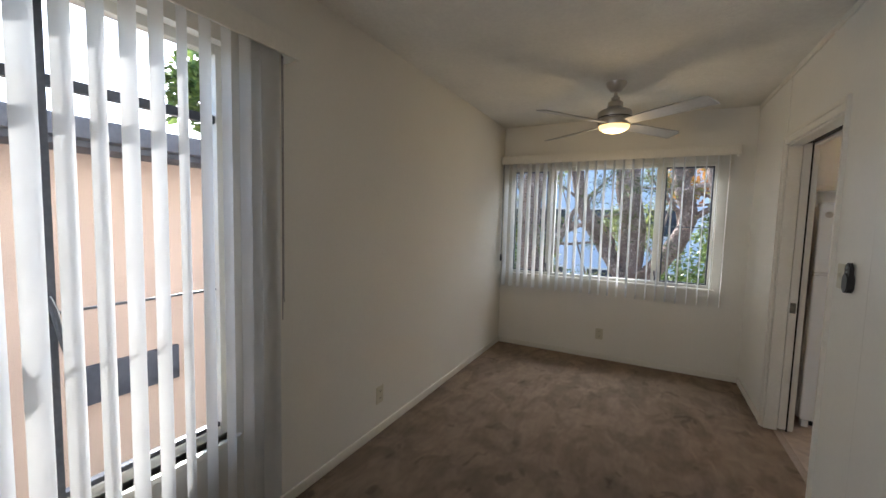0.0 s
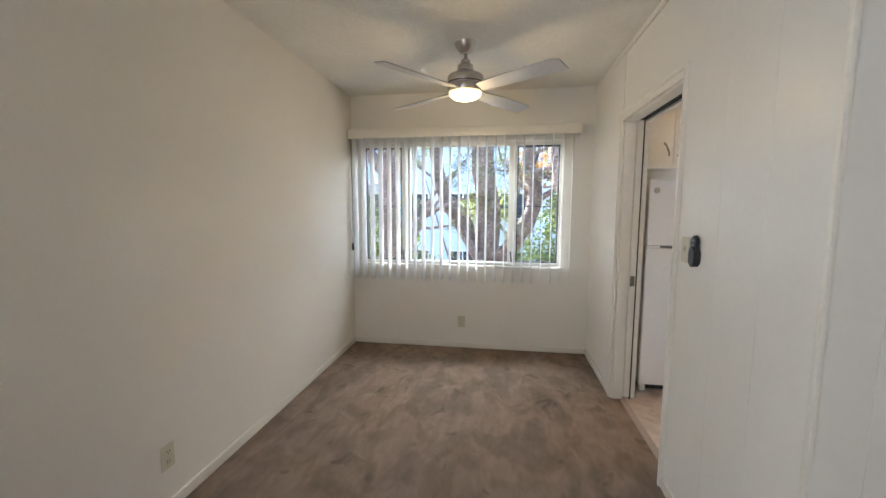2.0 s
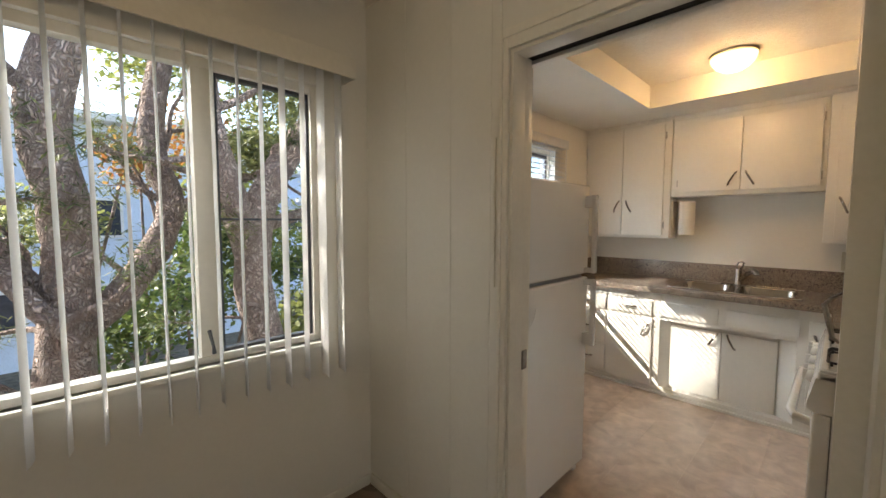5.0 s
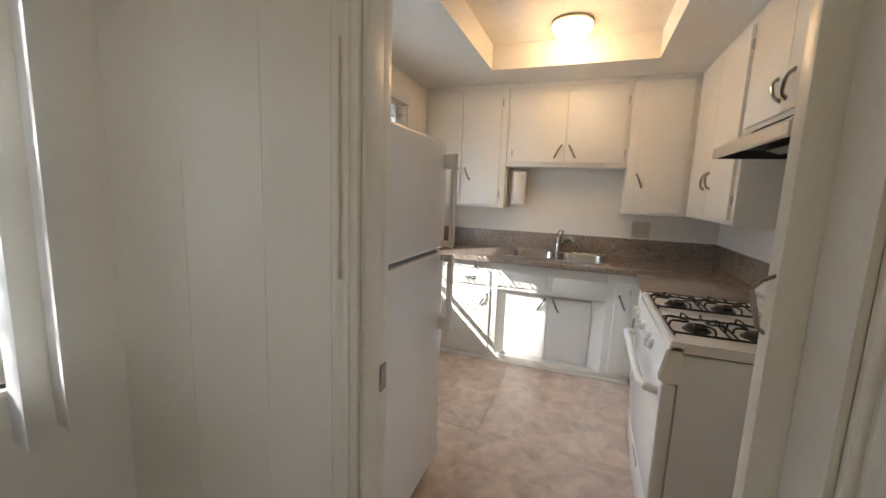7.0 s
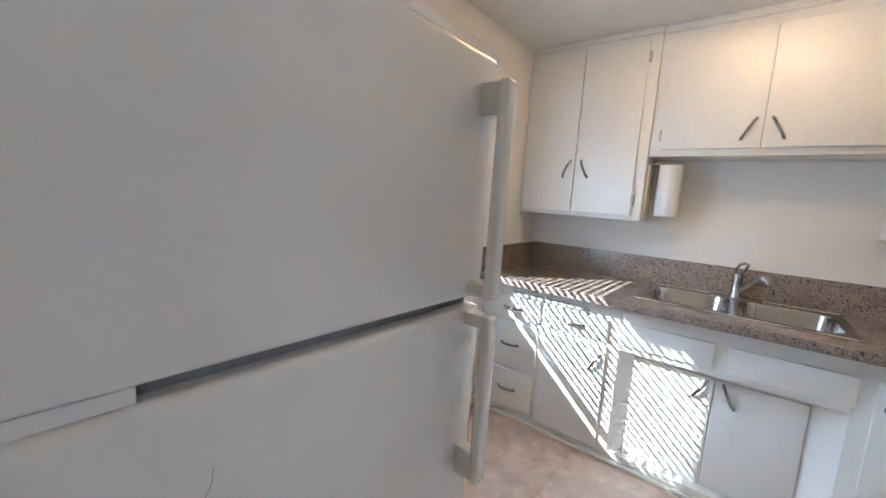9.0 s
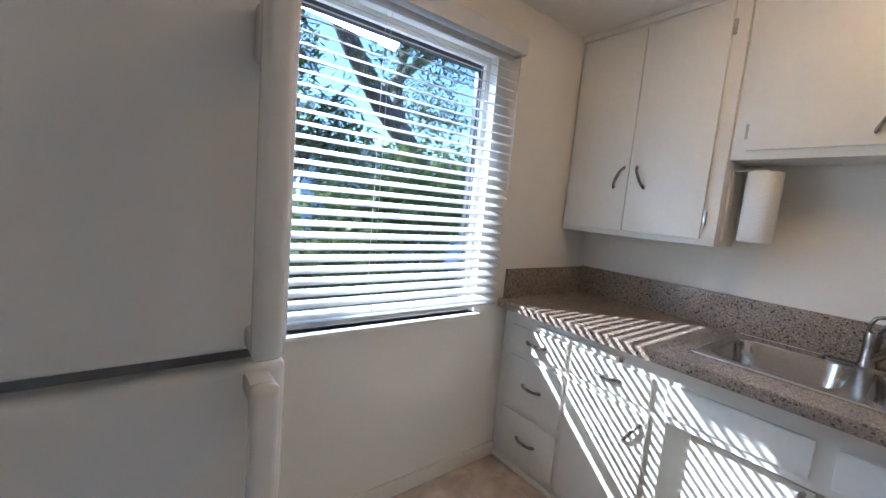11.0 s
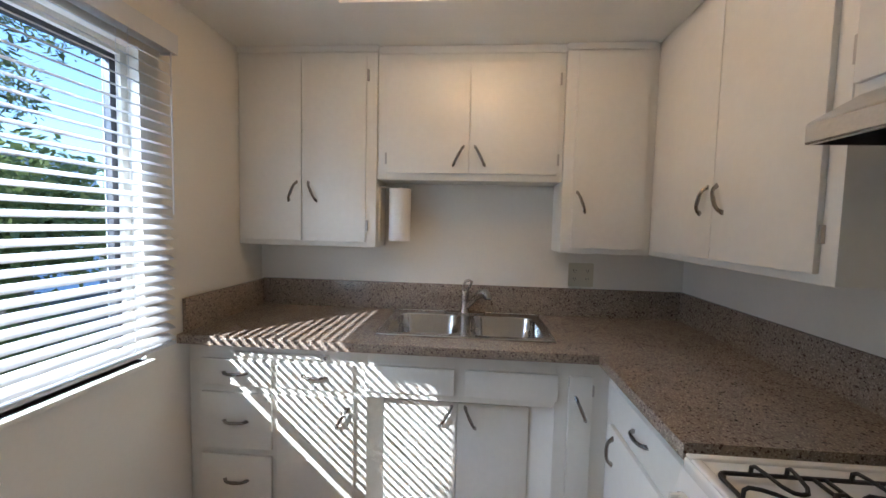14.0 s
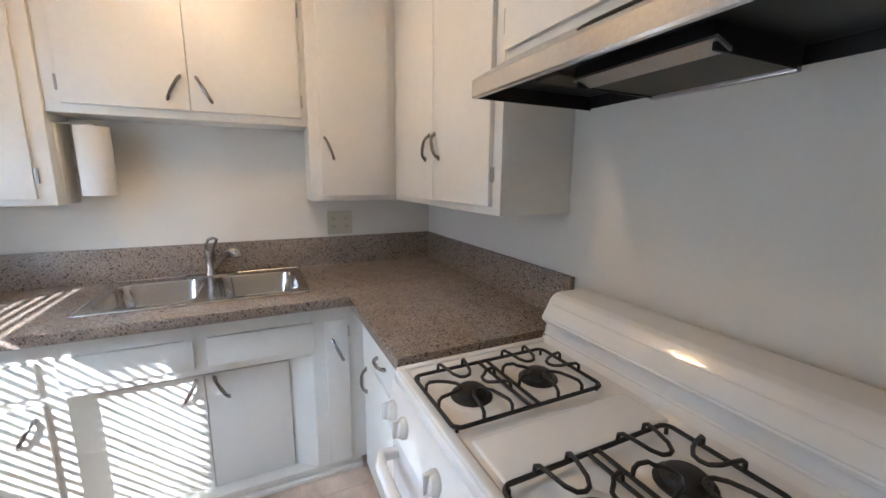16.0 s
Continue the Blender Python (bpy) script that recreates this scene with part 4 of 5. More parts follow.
def refrigerator():
    e = thing("refrigerator", (2.52, 5.5, 0), "white top-freezer refrigerator with long white handles", "refrigerator")
    x0, x1, yf = 2.186, 2.893, 5.165
    solid("body", [(x0 + 0.004, x1 - 0.004, yf + 0.075, 5.90, 0.05, 1.636)], WHITE, 0.008, e)
    solid("gasket", [(x0 + 0.012, x1 - 0.012, yf + 0.055, yf + 0.075, 0.07, 1.62)], GREYGAP, 0.0, e)
    solid("freezer_door", [(x0, x1, yf, yf + 0.058, 1.160, 1.650)], WHITE, 0.014, e, 4)
    solid("fridge_door", [(x0, x1, yf, yf + 0.058, 0.062, 1.140)], WHITE, 0.014, e, 4)
    solid("divider", [(x0 + 0.02, x1 - 0.02, yf + 0.03, yf + 0.07, 1.136, 1.164)], GREYGAP, 0.0, e)
    solid("hinge", [(x0 + 0.005, x0 + 0.10, yf + 0.008, yf + 0.05, 1.1405, 1.1595)], WHITE, 0.003, e)
    solid("top_hinge", [(x0 + 0.01, x0 + 0.09, yf + 0.01, yf + 0.09, 1.648, 1.662)], WHITE, 0.004, e)
    # near-black strip for the shaded gap beneath the lower door
    solid("under_shade", [(x0 + 0.03, x1 - 0.03, yf + 0.05, yf + 0.07, 0.012, 0.05)], DARK, 0.0, e)
    solid("foot", [(x0 + 0.02, x0 + 0.06, yf + 0.03, yf + 0.09, 0.0, 0.052), (x1 - 0.06, x1 - 0.02, yf + 0.03, yf + 0.09, 0.0, 0.052)], WHITE, 0.006, e)
    hx0, hx1 = x1 - 0.058, x1 - 0.022
    for z0, z1, up in ((1.166, 1.595, True), (0.760, 1.134, False)):
        solid("handle", [(hx0, hx1, yf - 0.062, yf - 0.038, z0, z1)], WHITE, 0.010, e, 3)
        zz = (z1 - 0.07, z1 - 0.004) if up else (z0 + 0.004, z0 + 0.07)
        zo = (z0 + 0.002, z0 + 0.03) if up else (z1 - 0.03, z1 - 0.002)
        for zs in (zz, zo):
            solid("handle_mount", [(hx0 + 0.002, hx1 - 0.002, yf - 0.045, yf + 0.01, *zs)], WHITE, 0.006, e)
    m = Matrix.Translation((2.236, yf, 1.575)) @ Matrix.Rotation(radians(90), 4, "X")
    o = lathe("badge", [(0.022, -0.001), (0.022, 0.003), (0.020, 0.0045), (0.004, 0.0045)], (0, 0, 0), NICKEL, None, 28)
    o.data.transform(m)
    hang(o, e)
    sweep("scratch", [(2.31, yf - 0.0005, 0.965), (2.335, yf - 0.0005, 0.99), (2.35, yf - 0.0005, 1.02), (2.352, yf - 0.0005, 1.04)], 0.0004, GREYGAP, e, n=4)
    return e


refrigerator()


def stove():
    x0, x1, yf, yb = 2.725, 3.525, 4.225, 3.530
    e = thing("stove", (3.125, 3.85, 0), "white four-burner gas range with black wire grates", "stove")
    solid("body", [(x0 + 0.004, x1 - 0.004, yb, yf - 0.06, 0.03, 0.865)], WHITE, 0.006, e)
    solid("side_joint", [(x0 + 0.001, x0 + 0.005, yb + 0.02, yf - 0.05, 0.868, 0.874)], DARK, 0.0, e)
    solid("cooktop", [(x0, x1, yb, yf - 0.015, 0.866, 0.906)], STOVEW, 0.010, e, 3)
    solid("cooktop_lip", [(x0 + 0.0, x0 + 0.022, yb + 0.17, yf - 0.02, 0.900, 0.913), (x1 - 0.022, x1, yb + 0.17, yf - 0.02, 0.900, 0.913), (x0 + 0.022, x1 - 0.022, yf - 0.045, yf - 0.02, 0.900, 0.913)], STOVEW, 0.006, e, 3)
    solid("griddle_rise", [(3.055, 3.175, yb + 0.21, yf - 0.06, 0.900, 0.912)], STOVEW, 0.006, e, 3)
    m = Matrix(((0, 0, 1, 0), (1, 0, 0, 0), (0, 1, 0, 0), (0, 0, 0, 1)))
    prism("backguard", [(yb, 0.87), (yb + 0.190, 0.905), (yb + 0.158, 0.922), (yb + 0.150, 0.958), (yb + 0.174, 0.968), (yb + 0.182, 0.984), (yb + 0.146, 1.046), (yb + 0.132, 1.057), (yb + 0.11, 1.061), (yb, 1.058)], x0, x1, STOVEW, e, 0.005, m)
    sweep("backguard_crease", [(x0 + 0.03, yb + 0.1575, 1.028), (x1 - 0.03, yb + 0.1575, 1.028)], 0.0022, STOVEW, e, n=6)
    prism("control_panel", [(yf - 0.07, 0.745), (yf - 0.005, 0.745), (yf + 0.012, 0.765), (yf - 0.012, 0.880), (yf - 0.03, 0.895), (yf - 0.07, 0.895)], x0, x1, STOVEW, e, 0.006, m)
    solid("oven_door", [(x0 + 0.006, x1 - 0.006, yf - 0.058, yf - 0.005, 0.225, 0.738)], STOVEW, 0.010, e, 3)
    solid("drawer", [(x0 + 0.006, x1 - 0.006, yf - 0.058, yf - 0.010, 0.045, 0.215)], STOVEW, 0.010, e, 3)
    solid("drawer_pull", [(3.05, 3.20, yf - 0.012, yf - 0.004, 0.17, 0.195)], GREYGAP, 0.003, e)
    sweep("oven_handle", [(x0 + 0.05, yf - 0.01, 0.690), (x0 + 0.055, yf + 0.04, 0.698), (x0 + 0.10, yf + 0.055, 0.700), (x1 - 0.10, yf + 0.055, 0.700), (x1 - 0.055, yf + 0.04, 0.698), (x1 - 0.05, yf - 0.01, 0.690)], 0.016, STOVEW, e, n=12)
    for x in (3.478, 3.395, 3.205, 3.045, 2.955):
        k = lathe("knob", [(0.026, 0.0), (0.026, 0.007), (0.0235, 0.010), (0.0215, 0.018), (0.019, 0.020), (0.004, 0.020)], (0, 0, 0), STOVEW, None, 24)
        k.data.transform(Matrix.Translation((x, yf + 0.002, 0.815)) @ Matrix.Rotation(radians(-80), 4, "X"))
        hang(k, e)
        solid("knob_grip", [(x - 0.005, x + 0.005, yf + 0.012, yf + 0.033, 0.797, 0.842)], STOVEW, 0.003, e)
    for gx0, gx1 in ((3.205, 3.440), (2.815, 3.040)):
        gy0, gy1 = 3.775, 4.185
        zt, zb = 0.945, 0.915
        gm = (gy0 + gy1) / 2
        sweep("grate", [(x, y, zb + 0.006) for x, y in rounded(gx0, gx1, gy0, gy1, 0.02)], 0.0048, BLACK, e, closed=True)
        sweep("grate_bar", [(gx0, gm - 0.012, zb + 0.006), (gx1, gm - 0.012, zb + 0.006)], 0.0045, BLACK, e)
        sweep("grate_bar", [(gx0, gm + 0.012, zb + 0.006), (gx1, gm + 0.012, zb + 0.006)], 0.0045, BLACK, e)
        cx = (gx0 + gx1) / 2
        for cy in (gy0 + 0.105, gy1 - 0.105):
            lathe("burner", [(0.052, 0.0), (0.050, 0.006), (0.040, 0.010), (0.038, 0.018), (0.030, 0.024), (0.004, 0.025)], (cx, cy, 0.904), BLACK, e, 28)
            lathe("burner_well", [(0.075, 0.0), (0.070, 0.003), (0.055, 0.002)], (cx, cy, 0.9045), STOVEW, e, 28)
            low, high = (gy0, gm - 0.012) if cy < gm else (gm + 0.012, gy1)
            for dx, dy in ((1, 0), (-1, 0), (0, 1), (0, -1)):
                reach = (gx1 - gx0) / 2 if dx else (high - cy if dy > 0 else cy - low)
                px, py = -dy, dx
                loop = [(reach, -0.036, zb + 0.006), (reach - 0.002, -0.036, zt - 0.006), (reach - 0.010, -0.035, zt), (reach - 0.03, -0.031, zt), (0.052, -0.024, zt - 0.003), (0.036, -0.013, zt - 0.005), (0.032, 0.0, zt - 0.005)]
                loop += [(r, -w, z) for r, w, z in loop[-2::-1]]
                sweep("grate_finger", [(cx + dx * r + px * w, cy + dy * r + py * w, z) for r, w, z in loop], 0.0042, BLACK, e, n=7)
        for fx in (gx0 + 0.01, gx1 - 0.01):
            for fy in (gy0 + 0.01, gy1 - 0.01):
                sweep("grate_foot", [(fx, fy, 0.905), (fx, fy, zb + 0.006)], 0.004, BLACK, e, n=6)


stove()


def range_hood():
    x0, x1 = 2.76, 3.592
    e = thing("range_hood", (3.18, 3.72, 1.65), "stainless steel under-cabinet range hood", "range hood")
    m = Matrix(((0, 0, 1, 0), (1, 0, 0, 0), (0, 1, 0, 0), (0, 0, 0, 1)))
    prism("front", [(3.942, 1.645), (3.945, 1.650), (3.945, 1.690), (3.938, 1.698), (3.83, 1.763), (3.818, 1.763), (3.930, 1.692), (3.930, 1.645)], x0, x1, STEEL, e, 0.0, m)
    for xa, xb, material in ((x1 - 0.004, x1 - 0.0005, STEEL), (x0 + 0.0005, x0 + 0.004, STEEL), (x1 - 0.010, x1 - 0.0045, HOODIN), (x0 + 0.0045, x0 + 0.010, HOODIN)):
        prism("side", [(KS + 0.002, 1.645), (3.929, 1.645), (3.929, 1.692), (3.82, 1.760), (KS + 0.002, 1.760)], xa, xb, material, e, 0.0, m)
    solid("underside", [(x0 + 0.010, x1 - 0.010, KS + 0.002, 3.929, 1.686, 1.692), (x0 + 0.010, x1 - 0.010, 3.924, 3.9295, 1.646, 1.686), (x0 + 0.010, x1 - 0.010, KS + 0.002, KS + 0.008, 1.650, 1.686)], HOODIN, 0.0, e)
    solid("filter_box", [(3.02, 3.345, 3.792, 3.800, 1.660, 1.687), (3.02, 3.028, KS + 0.012, 3.792, 1.640, 1.687), (3.337, 3.345, KS + 0.012, 3.792, 1.640, 1.687)], HOODIN, 0.002, e)
    prism("filter_frame", [(3.800, 1.657), (3.800, 1.663), (3.755, 1.648), (3.755, 1.642)], 3.015, 3.350, NICKEL, e, 0.0, m)
    solid("filter", [(3.028, 3.337, KS + 0.03, 3.756, 1.644, 1.650)], FILTER, 0.001, e)
    solid("filter_rail", [(3.02, 3.345, KS + 0.012, KS + 0.03, 1.636, 1.648)], NICKEL, 0.002, e)
    solid("lamp_cover", [(3.38, 3.47, 3.70, 3.82, 1.676, 1.687)], FILTER, 0.003, e)
    a = math.atan2(0.065, 0.108)
    for i in range(17):
        for j in range(3):
            x = 3.235 - i * 0.0175 + (j % 2) * 0.006
            s = 0.42 + j * 0.15
            y, z = 3.938 - 0.108 * s, 1.698 + 0.065 * s
            mm = Matrix.Translation((x, y, z)) @ Matrix.Rotation(-a, 4, "X")
            bm = bmesh.new()
            add_box(bm, -0.0066, 0.0066, -0.0055, 0.0055, -0.0005, 0.003, mm)
            finish(bm, "vent_slot", DARK, e)


range_hood()


def ceiling_light():
    e = thing("ceiling_light", (4.02, 4.73, TZ + 0.08), "lit amber frosted dome ceiling light", "ceiling light")
    lathe("base", [(0.135, 0.0), (0.135, -0.03), (0.12, -0.034)][::-1], (4.02, 4.73, TZ + 0.08), NICKEL, e)
    lathe("dome", [(0.01, -0.130), (0.06, -0.122), (0.10, -0.098), (0.125, -0.062), (0.130, -0.034)], (4.02, 4.73, TZ + 0.08), LAMPGLOW, e, 40)


ceiling_light()


# ---- outside ----
structure(solid("ground", [(-400, 400, -400, 400, -3.3, -3.0)], GROUND), "dry soil with fallen leaves", "ground")


def peach_house():
    e = thing("house", (-4.5, 2.0, -3.0), "peach stucco building with a dark blue-grey eave", "house")
    solid("wall", [(-8.0, -3.2, -6.0, 4.4, -3.0, 1.95)], STUCCO, 0.0, e)
    solid("roof", [(-8.2, -2.75, -6.2, 4.7, 1.95, 2.12)], ROOFED, 0.02, e)
    solid("gutter", [(-2.78, -2.62, -6.2, 4.7, 2.0, 2.16)], ROOFED, 0.02, e)
    sweep("downpipe", [(-2.85, 1.35, 2.0), (-3.1, 1.35, 1.7), (-3.12, 1.35, -3.0)], 0.05, ROOFED, e)
    solid("vent", [(-3.2, -3.15, 2.9, 3.7, -0.25, 0.1)], ROOFED, 0.01, e)
    lathe("wall_lamp", [(0.02, -0.06), (0.06, -0.03), (0.06, 0.03), (0.02, 0.06)], (-3.14, 2.35, 0.2), WHITETRIM, e, 16)


peach_house()


def blue_block(x0, x1, y, z1, cols):
    e = thing("house", ((x0 + x1) / 2, y + 3, -3), "pale blue-grey apartment block with white-trimmed windows", "house")
    solid("wall", [(x0, x1, y, y + 8, -3.0, z1)], BLUEWALL, 0.0, e)
    solid("roof", [(x0 - 0.4, x1 + 0.4, y - 0.5, y + 8.4, z1, z1 + 0.25)], WHITETRIM, 0.02, e)
    n = 0
    for i in range(cols):
        for z in (-1.9, 0.9, 3.7):
            if z + 1.3 > z1:
                continue
            cx = x0 + (i + 0.5) * (x1 - x0) / cols
            solid("window_frame", [(cx - 0.7, cx + 0.7, y - 0.06, y + 0.02, z, z + 0.08), (cx - 0.7, cx + 0.7, y - 0.06, y + 0.02, z + 1.22, z + 1.3), (cx - 0.7, cx - 0.62, y - 0.06, y + 0.02, z + 0.08, z + 1.22),
                                   (cx + 0.62, cx + 0.7, y - 0.06, y + 0.02, z + 0.08, z + 1.22), (cx - 0.03, cx + 0.03, y - 0.05, y + 0.02, z + 0.08, z + 1.22)], WHITETRIM, 0.0, e)
            solid("window_pane", [(cx - 0.62, cx + 0.62, y - 0.02, y + 0.01, z + 0.08, z + 1.22)], FARGLASS, 0.0, e)
    for z in (0.0, 2.8):
        solid("balcony", [(x0 + 1.0, x0 + 5.0, y - 1.2, y, z - 0.25, z), (x0 + 1.0, x0 + 5.0, y - 1.2, y - 1.15, z + 0.85, z + 0.95)], WHITETRIM, 0.01, e)


blue_block(-9.0, 7.5, 21.0, 4.6, 7)
blue_block(9.5, 24.0, 27.0, 4.2, 5)


def limb(bm, pts, radii, n=12, rough=0.16, seed=0):
    rings = []
    for i, p in enumerate(pts):
        a, b = pts[max(i - 1, 0)], pts[min(i + 1, len(pts) - 1)]
        d = (Vector(b) - Vector(a)).normalized()
        s = d.cross(Vector((0.3, 1, 0.1))).normalized()
        u = s.cross(d)
        ring = []
        for k in range(n):
            v = s * math.cos(k * math.tau / n) + u * math.sin(k * math.tau / n)
            q = Vector(p) + v * radii[i]
            f = 1 + rough * (noise.noise(q * 5 + Vector((seed, 0, 0))) + 0.6 * noise.noise(q * 14))
            ring.append(bm.verts.new(Vector(p) + v * radii[i] * f))
        rings.append(ring)
    for r0, r1 in zip(rings, rings[1:]):
        for k in range(n):
            bm.faces.new((r0[k], r0[(k + 1) % n], r1[(k + 1) % n], r1[k]))
    bm.faces.new(rings[0][::-1]), bm.faces.new(rings[-1])


def curve_pts(pts, k):
    """A smooth line through points."""
    P = [Vector(p) for p in pts]
    out = []
    for i in range(len(P) - 1):
        p0, p1, p2, p3 = P[max(i - 1, 0)], P[i], P[i + 1], P[min(i + 2, len(P) - 1)]
        for j in range(k):
            t = j / k
            out.append(0.5 * (2 * p1 + (p2 - p0) * t + (2 * p0 - 5 * p1 + 4 * p2 - p3) * t * t + (3 * p1 - 3 * p2 + p3 - p0) * t ** 3))
    out.append(P[-1])
    return out


def leaves(name, clumps, count, size, material, seed, parent, slim=0.35):
    """Small folded leaves scattered through clumps (centre, radius)."""
    r = random.Random(seed)
    verts, faces = [], []
    for _ in range(count):
        c, rad = clumps[r.randrange(len(clumps))]
        v = Vector((r.gauss(0, 1), r.gauss(0, 1), r.gauss(0, 0.7))).normalized() * rad * r.random() ** 0.45
        p = Vector(c) + v
        d = Vector((r.uniform(-1, 1), r.uniform(-1, 1), r.uniform(-0.8, 0.6))).normalized()
        s = d.cross(Vector((r.uniform(-1, 1), r.uniform(-1, 1), 1))).normalized()
        L = size * r.uniform(0.6, 1.4)
        i = len(verts)
        verts += [p, p + d * L * 0.5 + s * L * slim, p + d * L, p + d * L * 0.5 - s * L * slim]
        faces.append((i, i + 1, i + 2, i + 3))
    me = bpy.data.meshes.new(name)
    me.from_pydata(verts, [], faces)
    me.materials.append(material)
    ob = new(name, me)
    tagged(ob, kind="stuff")
    hang(ob, parent)
    return ob


def tree(base, label, limbs, clumps, count, size, material, seed, slim=0.12, twigs=0):
    e = thing("tree", base, label, "tree", "trees outside the windows")
    for i, (pts, r0, r1) in enumerate(limbs):
        P = curve_pts(pts, 7)
        bm = bmesh.new()
        limb(bm, P, [r0 + (r1 - r0) * j / (len(P) - 1) for j in range(len(P))], 14 if r0 > 0.1 else 8, seed=seed + i)
        finish(bm, "trunk" if i == 0 else "limb", BARK, e, smooth=True)
    r = random.Random(seed)
    tips = []
    for i in range(twigs):
        pts = limbs[r.randrange(len(limbs))][0]
        k = r.randrange(1, len(pts) - 1) if len(pts) > 2 else 0
        p = Vector(pts[k]).lerp(Vector(pts[k + 1]), r.random())
        d = Vector((r.uniform(-1, 1), r.uniform(-0.5, 0.7), r.uniform(-0.1, 0.9))).normalized()
        line, rad = [p], r.uniform(0.025, 0.06)
        for _ in range(4):
            d = (d + Vector((r.uniform(-0.6, 0.6), r.uniform(-0.4, 0.4), r.uniform(-0.35, 0.5)))).normalized()
            line.append(line[-1] + d * r.uniform(0.2, 0.42))
        if any(-1.5 < q.x < 1.0 and 3.3 < q.z < 5.8 for q in line):
            continue
        P = curve_pts(line, 4)
        bm = bmesh.new()
        limb(bm, P, [rad * (1 - 0.75 * j / (len(P) - 1)) for j in range(len(P))], 6, seed=seed + 50 + i)
        finish(bm, "branch", BARK, e, smooth=True)
        tips += [(tuple(line[-1]), r.uniform(0.22, 0.42)), (tuple(line[-2]), r.uniform(0.12, 0.25))]
    if count:
        leaves("foliage", clumps, count, size, material, seed, e, slim)
    if tips:
        leaves("needle_tufts", tips, len(tips) * 110, size * 0.8, material, seed + 1, e, 0.07)
    return e


tree((0.9, 10.0, -3), "tall pine with plated reddish bark and a forked trunk",
     [([(1.0, 10.2, -3), (0.75, 10.0, -0.5), (0.85, 9.9, 1.2), (0.72, 9.8, 2.6), (1.15, 9.7, 4.4), (1.3, 9.6, 7.0)], 0.28, 0.17),
      ([(0.78, 10.0, 0.3), (0.35, 10.0, 1.0), (-0.15, 10.1, 1.9), (-0.2, 10.2, 3.2), (0.9, 10.3, 4.6)], 0.17, 0.10),
      ([(0.80, 9.9, 0.2), (1.35, 9.9, 0.75), (1.75, 9.9, 1.6), (1.60, 10.0, 2.5), (1.9, 10.1, 4.2)], 0.17, 0.12),
      ([(0.75, 9.85, 2.5), (0.35, 9.9, 3.0), (-0.4, 10.0, 3.3), (-1.4, 10.0, 3.9)], 0.09, 0.04),
      ([(0.2, 10.0, 1.2), (0.5, 9.7, 0.7), (0.85, 9.6, 0.2)], 0.10, 0.09),
      ([(1.7, 9.9, 1.5), (2.1, 9.8, 1.8), (2.8, 9.8, 2.1)], 0.07, 0.03)],
     # clumps at y 9.5 added out of view to trim the kitchen sun patch
     [((1.5, 10.2, 4.9), 0.9), ((2.0, 10.0, 5.6), 1.1), ((-0.9, 10.4, 3.4), 0.7), ((-1.6, 10.0, 3.6), 0.7), ((-0.98, 9.5, 4.35), 0.42), ((-1.15, 9.5, 5.88), 0.34), ((2.7, 10.1, 4.0), 0.9), ((2.8, 9.8, 2.4), 0.5)], 9000, 0.14, NEEDLE, 3, twigs=22)
tree((-1.6, 9.4, -3), "leaning pine trunk with plated bark",
     [([(-0.9, 9.2, -3), (-0.95, 9.2, -0.5), (-1.0, 9.2, 1.4), (-0.95, 9.2, 3.2), (-1.3, 9.2, 6.5)], 0.23, 0.16),
      ([(-0.95, 9.2, 0.2), (-0.5, 9.3, 1.0), (-0.25, 9.4, 1.6)], 0.10, 0.05),
      ([(-1.0, 9.2, 2.0), (-1.9, 9.0, 3.0), (-3.2, 8.8, 4.2)], 0.13, 0.06)],
     # high clumps added out of view to keep sun off the dining window
     [((-2.6, 9.3, 5.3), 1.1), ((-3.6, 9.2, 5.0), 1.2), ((-2.9, 8.8, 4.6), 1.0), ((-2.4, 9.2, 2.6), 0.8), ((-2.2, 9.5, 1.2), 0.9)], 15000, 0.14, NEEDLE, 11, twigs=16)
tree((3.0, 9.6, -3), "broad pine with thick spreading limbs",
     [([(3.0, 9.6, -3), (2.75, 9.5, -0.6), (2.5, 9.4, 0.8), (2.75, 9.3, 2.0), (3.7, 9.2, 3.2), (5.2, 9.2, 4.4)], 0.28, 0.12),
      ([(2.55, 9.4, 0.9), (2.2, 9.3, 1.9), (2.0, 9.3, 3.0), (2.1, 9.2, 4.8)], 0.20, 0.12),
      ([(2.7, 9.4, 1.4), (3.3, 9.3, 1.6), (4.2, 9.3, 1.7)], 0.09, 0.04),
      ([(3.5, 9.2, 3.0), (3.9, 9.3, 3.9), (4.0, 9.3, 5.0)], 0.08, 0.03)],
     [((3.2, 9.5, 5.0), 1.0), ((5.2, 9.4, 4.6), 1.0), ((6.3, 10.5, 4.0), 1.0), ((4.4, 9.3, 2.0), 0.6), ((3.2, 10.5, 3.4), 0.8)], 7000, 0.14, NEEDLE, 19, twigs=18)


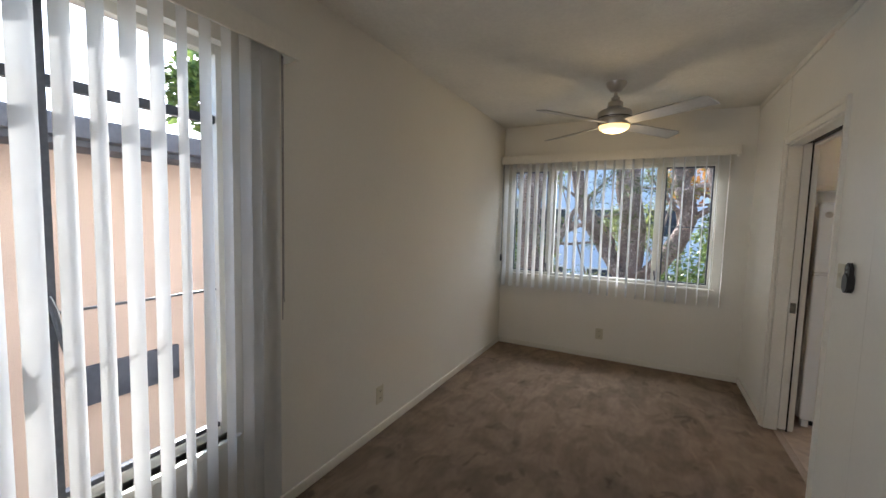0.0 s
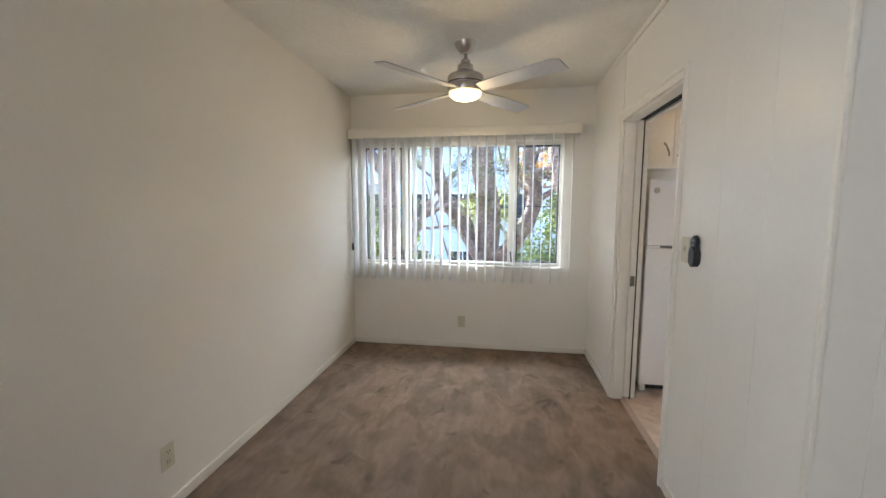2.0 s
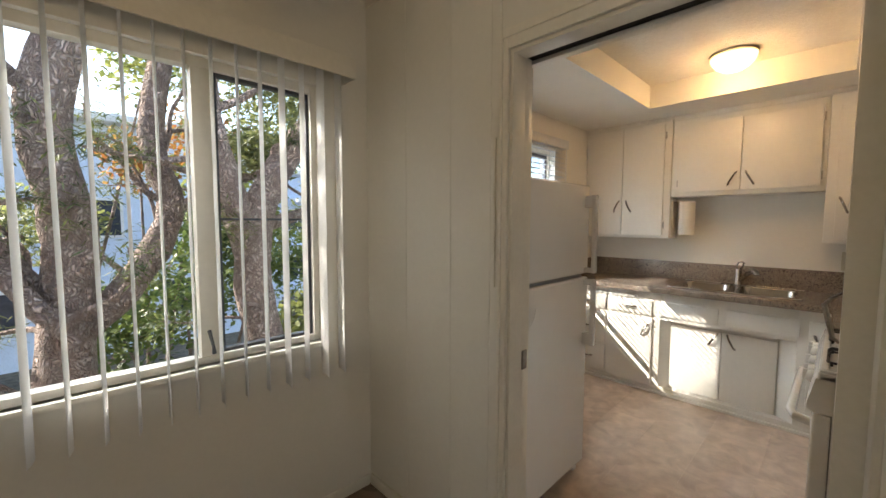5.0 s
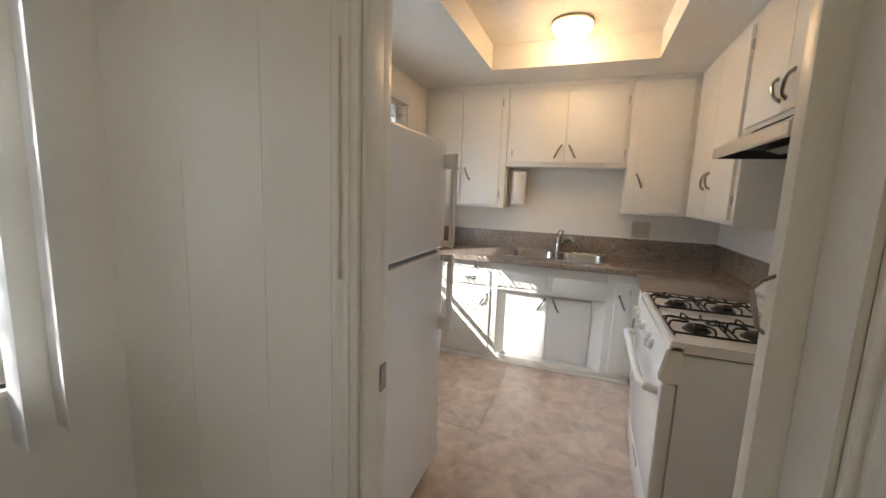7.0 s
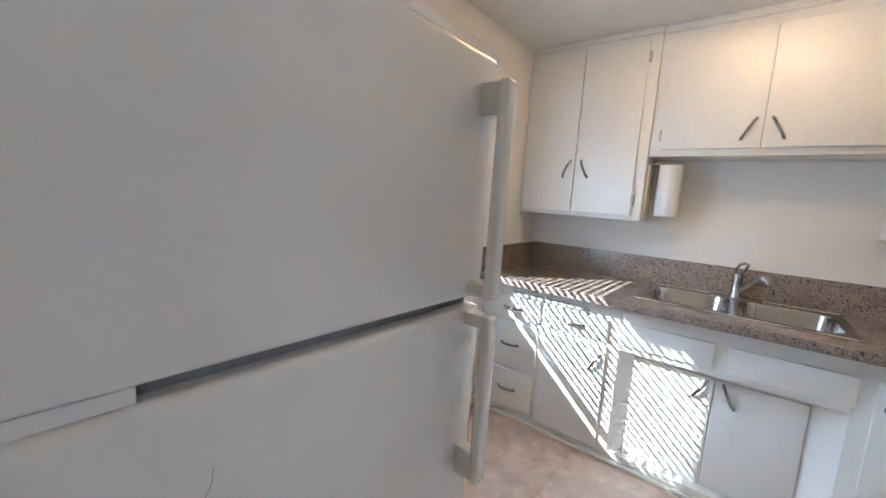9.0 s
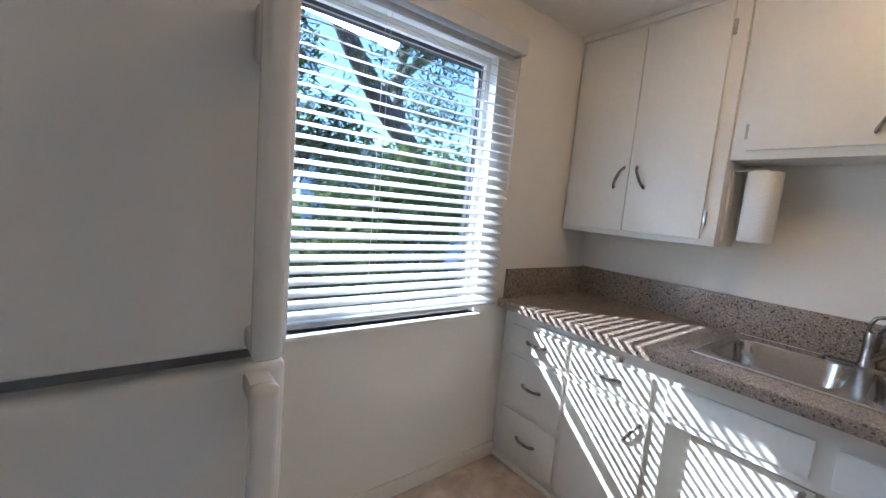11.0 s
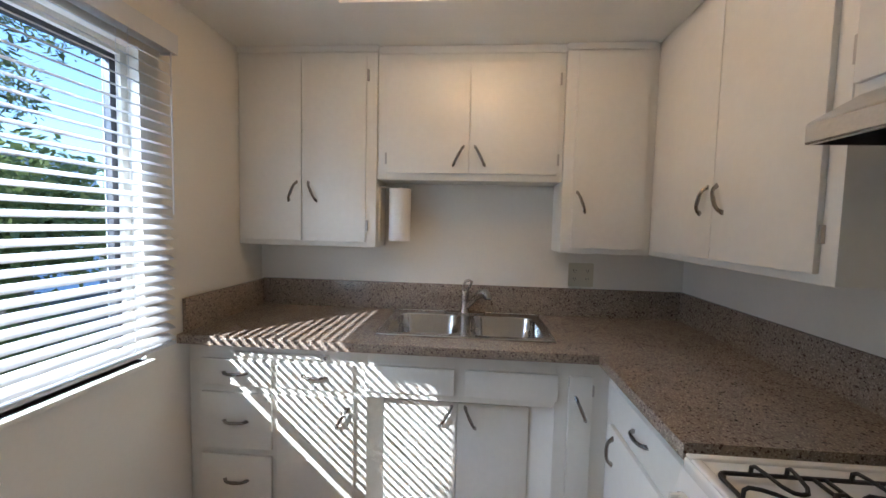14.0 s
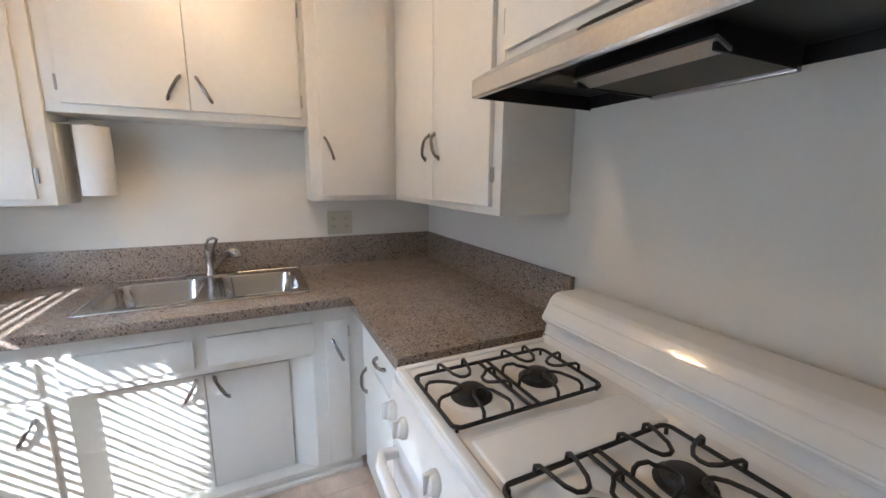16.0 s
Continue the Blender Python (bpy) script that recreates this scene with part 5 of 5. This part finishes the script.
tree((9.0, 13.0, -3), "spreading pine with a thick forked limb against the sky",
     [([(9.0, 13.0, -3), (8.6, 12.6, 0), (7.6, 12.2, 2.2), (6.4, 12.0, 3.4), (5.4, 11.8, 4.6), (4.4, 11.6, 6.2)], 0.30, 0.14),
      ([(7.4, 12.2, 2.4), (6.9, 12.1, 3.6), (7.1, 12.0, 5.2)], 0.14, 0.07),
      ([(6.4, 12.0, 3.4), (7.4, 11.8, 4.4), (8.8, 11.8, 5.0)], 0.12, 0.05)],
     [((5.2, 11.8, 5.4), 0.9), ((7.0, 12.0, 5.2), 1.0), ((8.8, 11.8, 5.0), 1.0), ((4.4, 11.6, 3.6), 0.7), ((8.0, 12.4, 3.4), 0.9), ((6.0, 12.5, 6.2), 1.0)], 9000, 0.16, NEEDLE, 23)


def shrub(base, label, clumps, count, size, material, seed):
    e = thing("shrub", base, label, "shrub", "shrubs outside the windows")
    r = random.Random(seed)
    for i in range(5):
        c, rad = clumps[i % len(clumps)]
        P = curve_pts([(base[0] + r.uniform(-0.2, 0.2), base[1], base[2]), ((base[0] + c[0]) / 2, (base[1] + c[1]) / 2, (base[2] + c[2]) / 2 - 0.2), c], 4)
        bm = bmesh.new()
        limb(bm, P, [0.05 - 0.035 * j / (len(P) - 1) for j in range(len(P))], 6)
        finish(bm, "stem", BARK, e, smooth=True)
    leaves("foliage", clumps, count, size, material, seed, e, 0.34)


shrub((2.4, 12.2, -3), "leafy green shrub with sunlit leaves", [((2.3, 12.2, 0.2), 1.1), ((3.6, 12.4, 0.6), 1.0), ((1.4, 12.6, -0.4), 0.9), ((2.9, 12.8, 1.2), 0.8)], 6000, 0.12, LEAF, 41)
shrub((-2.2, 12.5, -3), "leafy green shrub below the pines", [((-2.2, 12.5, 0.4), 1.2), ((-3.4, 12.4, 1.0), 1.2), ((-1.2, 12.9, -0.6), 0.9)], 5000, 0.12, LEAF, 43)
shrub((0.4, 14.5, -3), "tall thin-leaved shrub with pale green leaves", [((0.6, 14.5, 1.4), 0.9), ((3.4, 14.2, 2.4), 1.0), ((4.6, 14.0, 3.4), 1.2), ((-1.8, 14.6, 3.8), 0.9), ((2.2, 14.2, 4.6), 0.9), ((4.4, 13.6, 1.2), 1.0)], 5200, 0.13, PALELEAF, 61)
shrub((1.9, 13.5, -3), "shrub with orange and russet leaves", [((1.9, 13.5, 2.6), 0.7), ((2.9, 13.6, 3.2), 0.8), ((-3.6, 13.5, 2.6), 0.7)], 1800, 0.12, RUSSET, 47)
shrub((5.8, 11.0, -3), "dense pale green shrub under the kitchen window", [((5.0, 10.6, 0.4), 1.2), ((6.2, 11.0, 1.2), 1.3), ((7.4, 11.4, 1.5), 1.3), ((8.6, 11.8, 1.4), 1.2), ((6.6, 10.6, -0.6), 1.3), ((4.2, 10.5, -0.6), 1.1)], 20000, 0.13, PALELEAF, 53)
shrub((-6.5, 10.5, -3), "palm-like green shrub behind the peach building", [((-6.3, 7.4, 3.6), 0.9), ((-7.2, 6.6, 4.0), 0.9), ((-5.2, 8.5, 2.6), 0.9)], 4000, 0.22, LEAF, 59)


# ---- kitchen floor tiles, last ----
def floor_tiles():
    e = structure(thing("kitchen_floor", (3.5, 4.8, 0), "mottled beige vinyl tile kitchen floor", "floor"))
    T = 0.305
    x = 2.052
    while x < 4.42:
        y = 3.52
        while y < KN:
            x1, y1 = min(x + T, 4.42), min(y + T, KN)
            if not (x + T / 2 < KW and not DY0 - 0.2 < y + T / 2 < DY1 + 0.2):
                solid("tile", [(x + 0.0005, x1 - 0.0005, y + 0.0005, y1 - 0.0005, -0.006, 0.0)], TILE, 0.0, e)
            y += T
        x += T


floor_tiles()
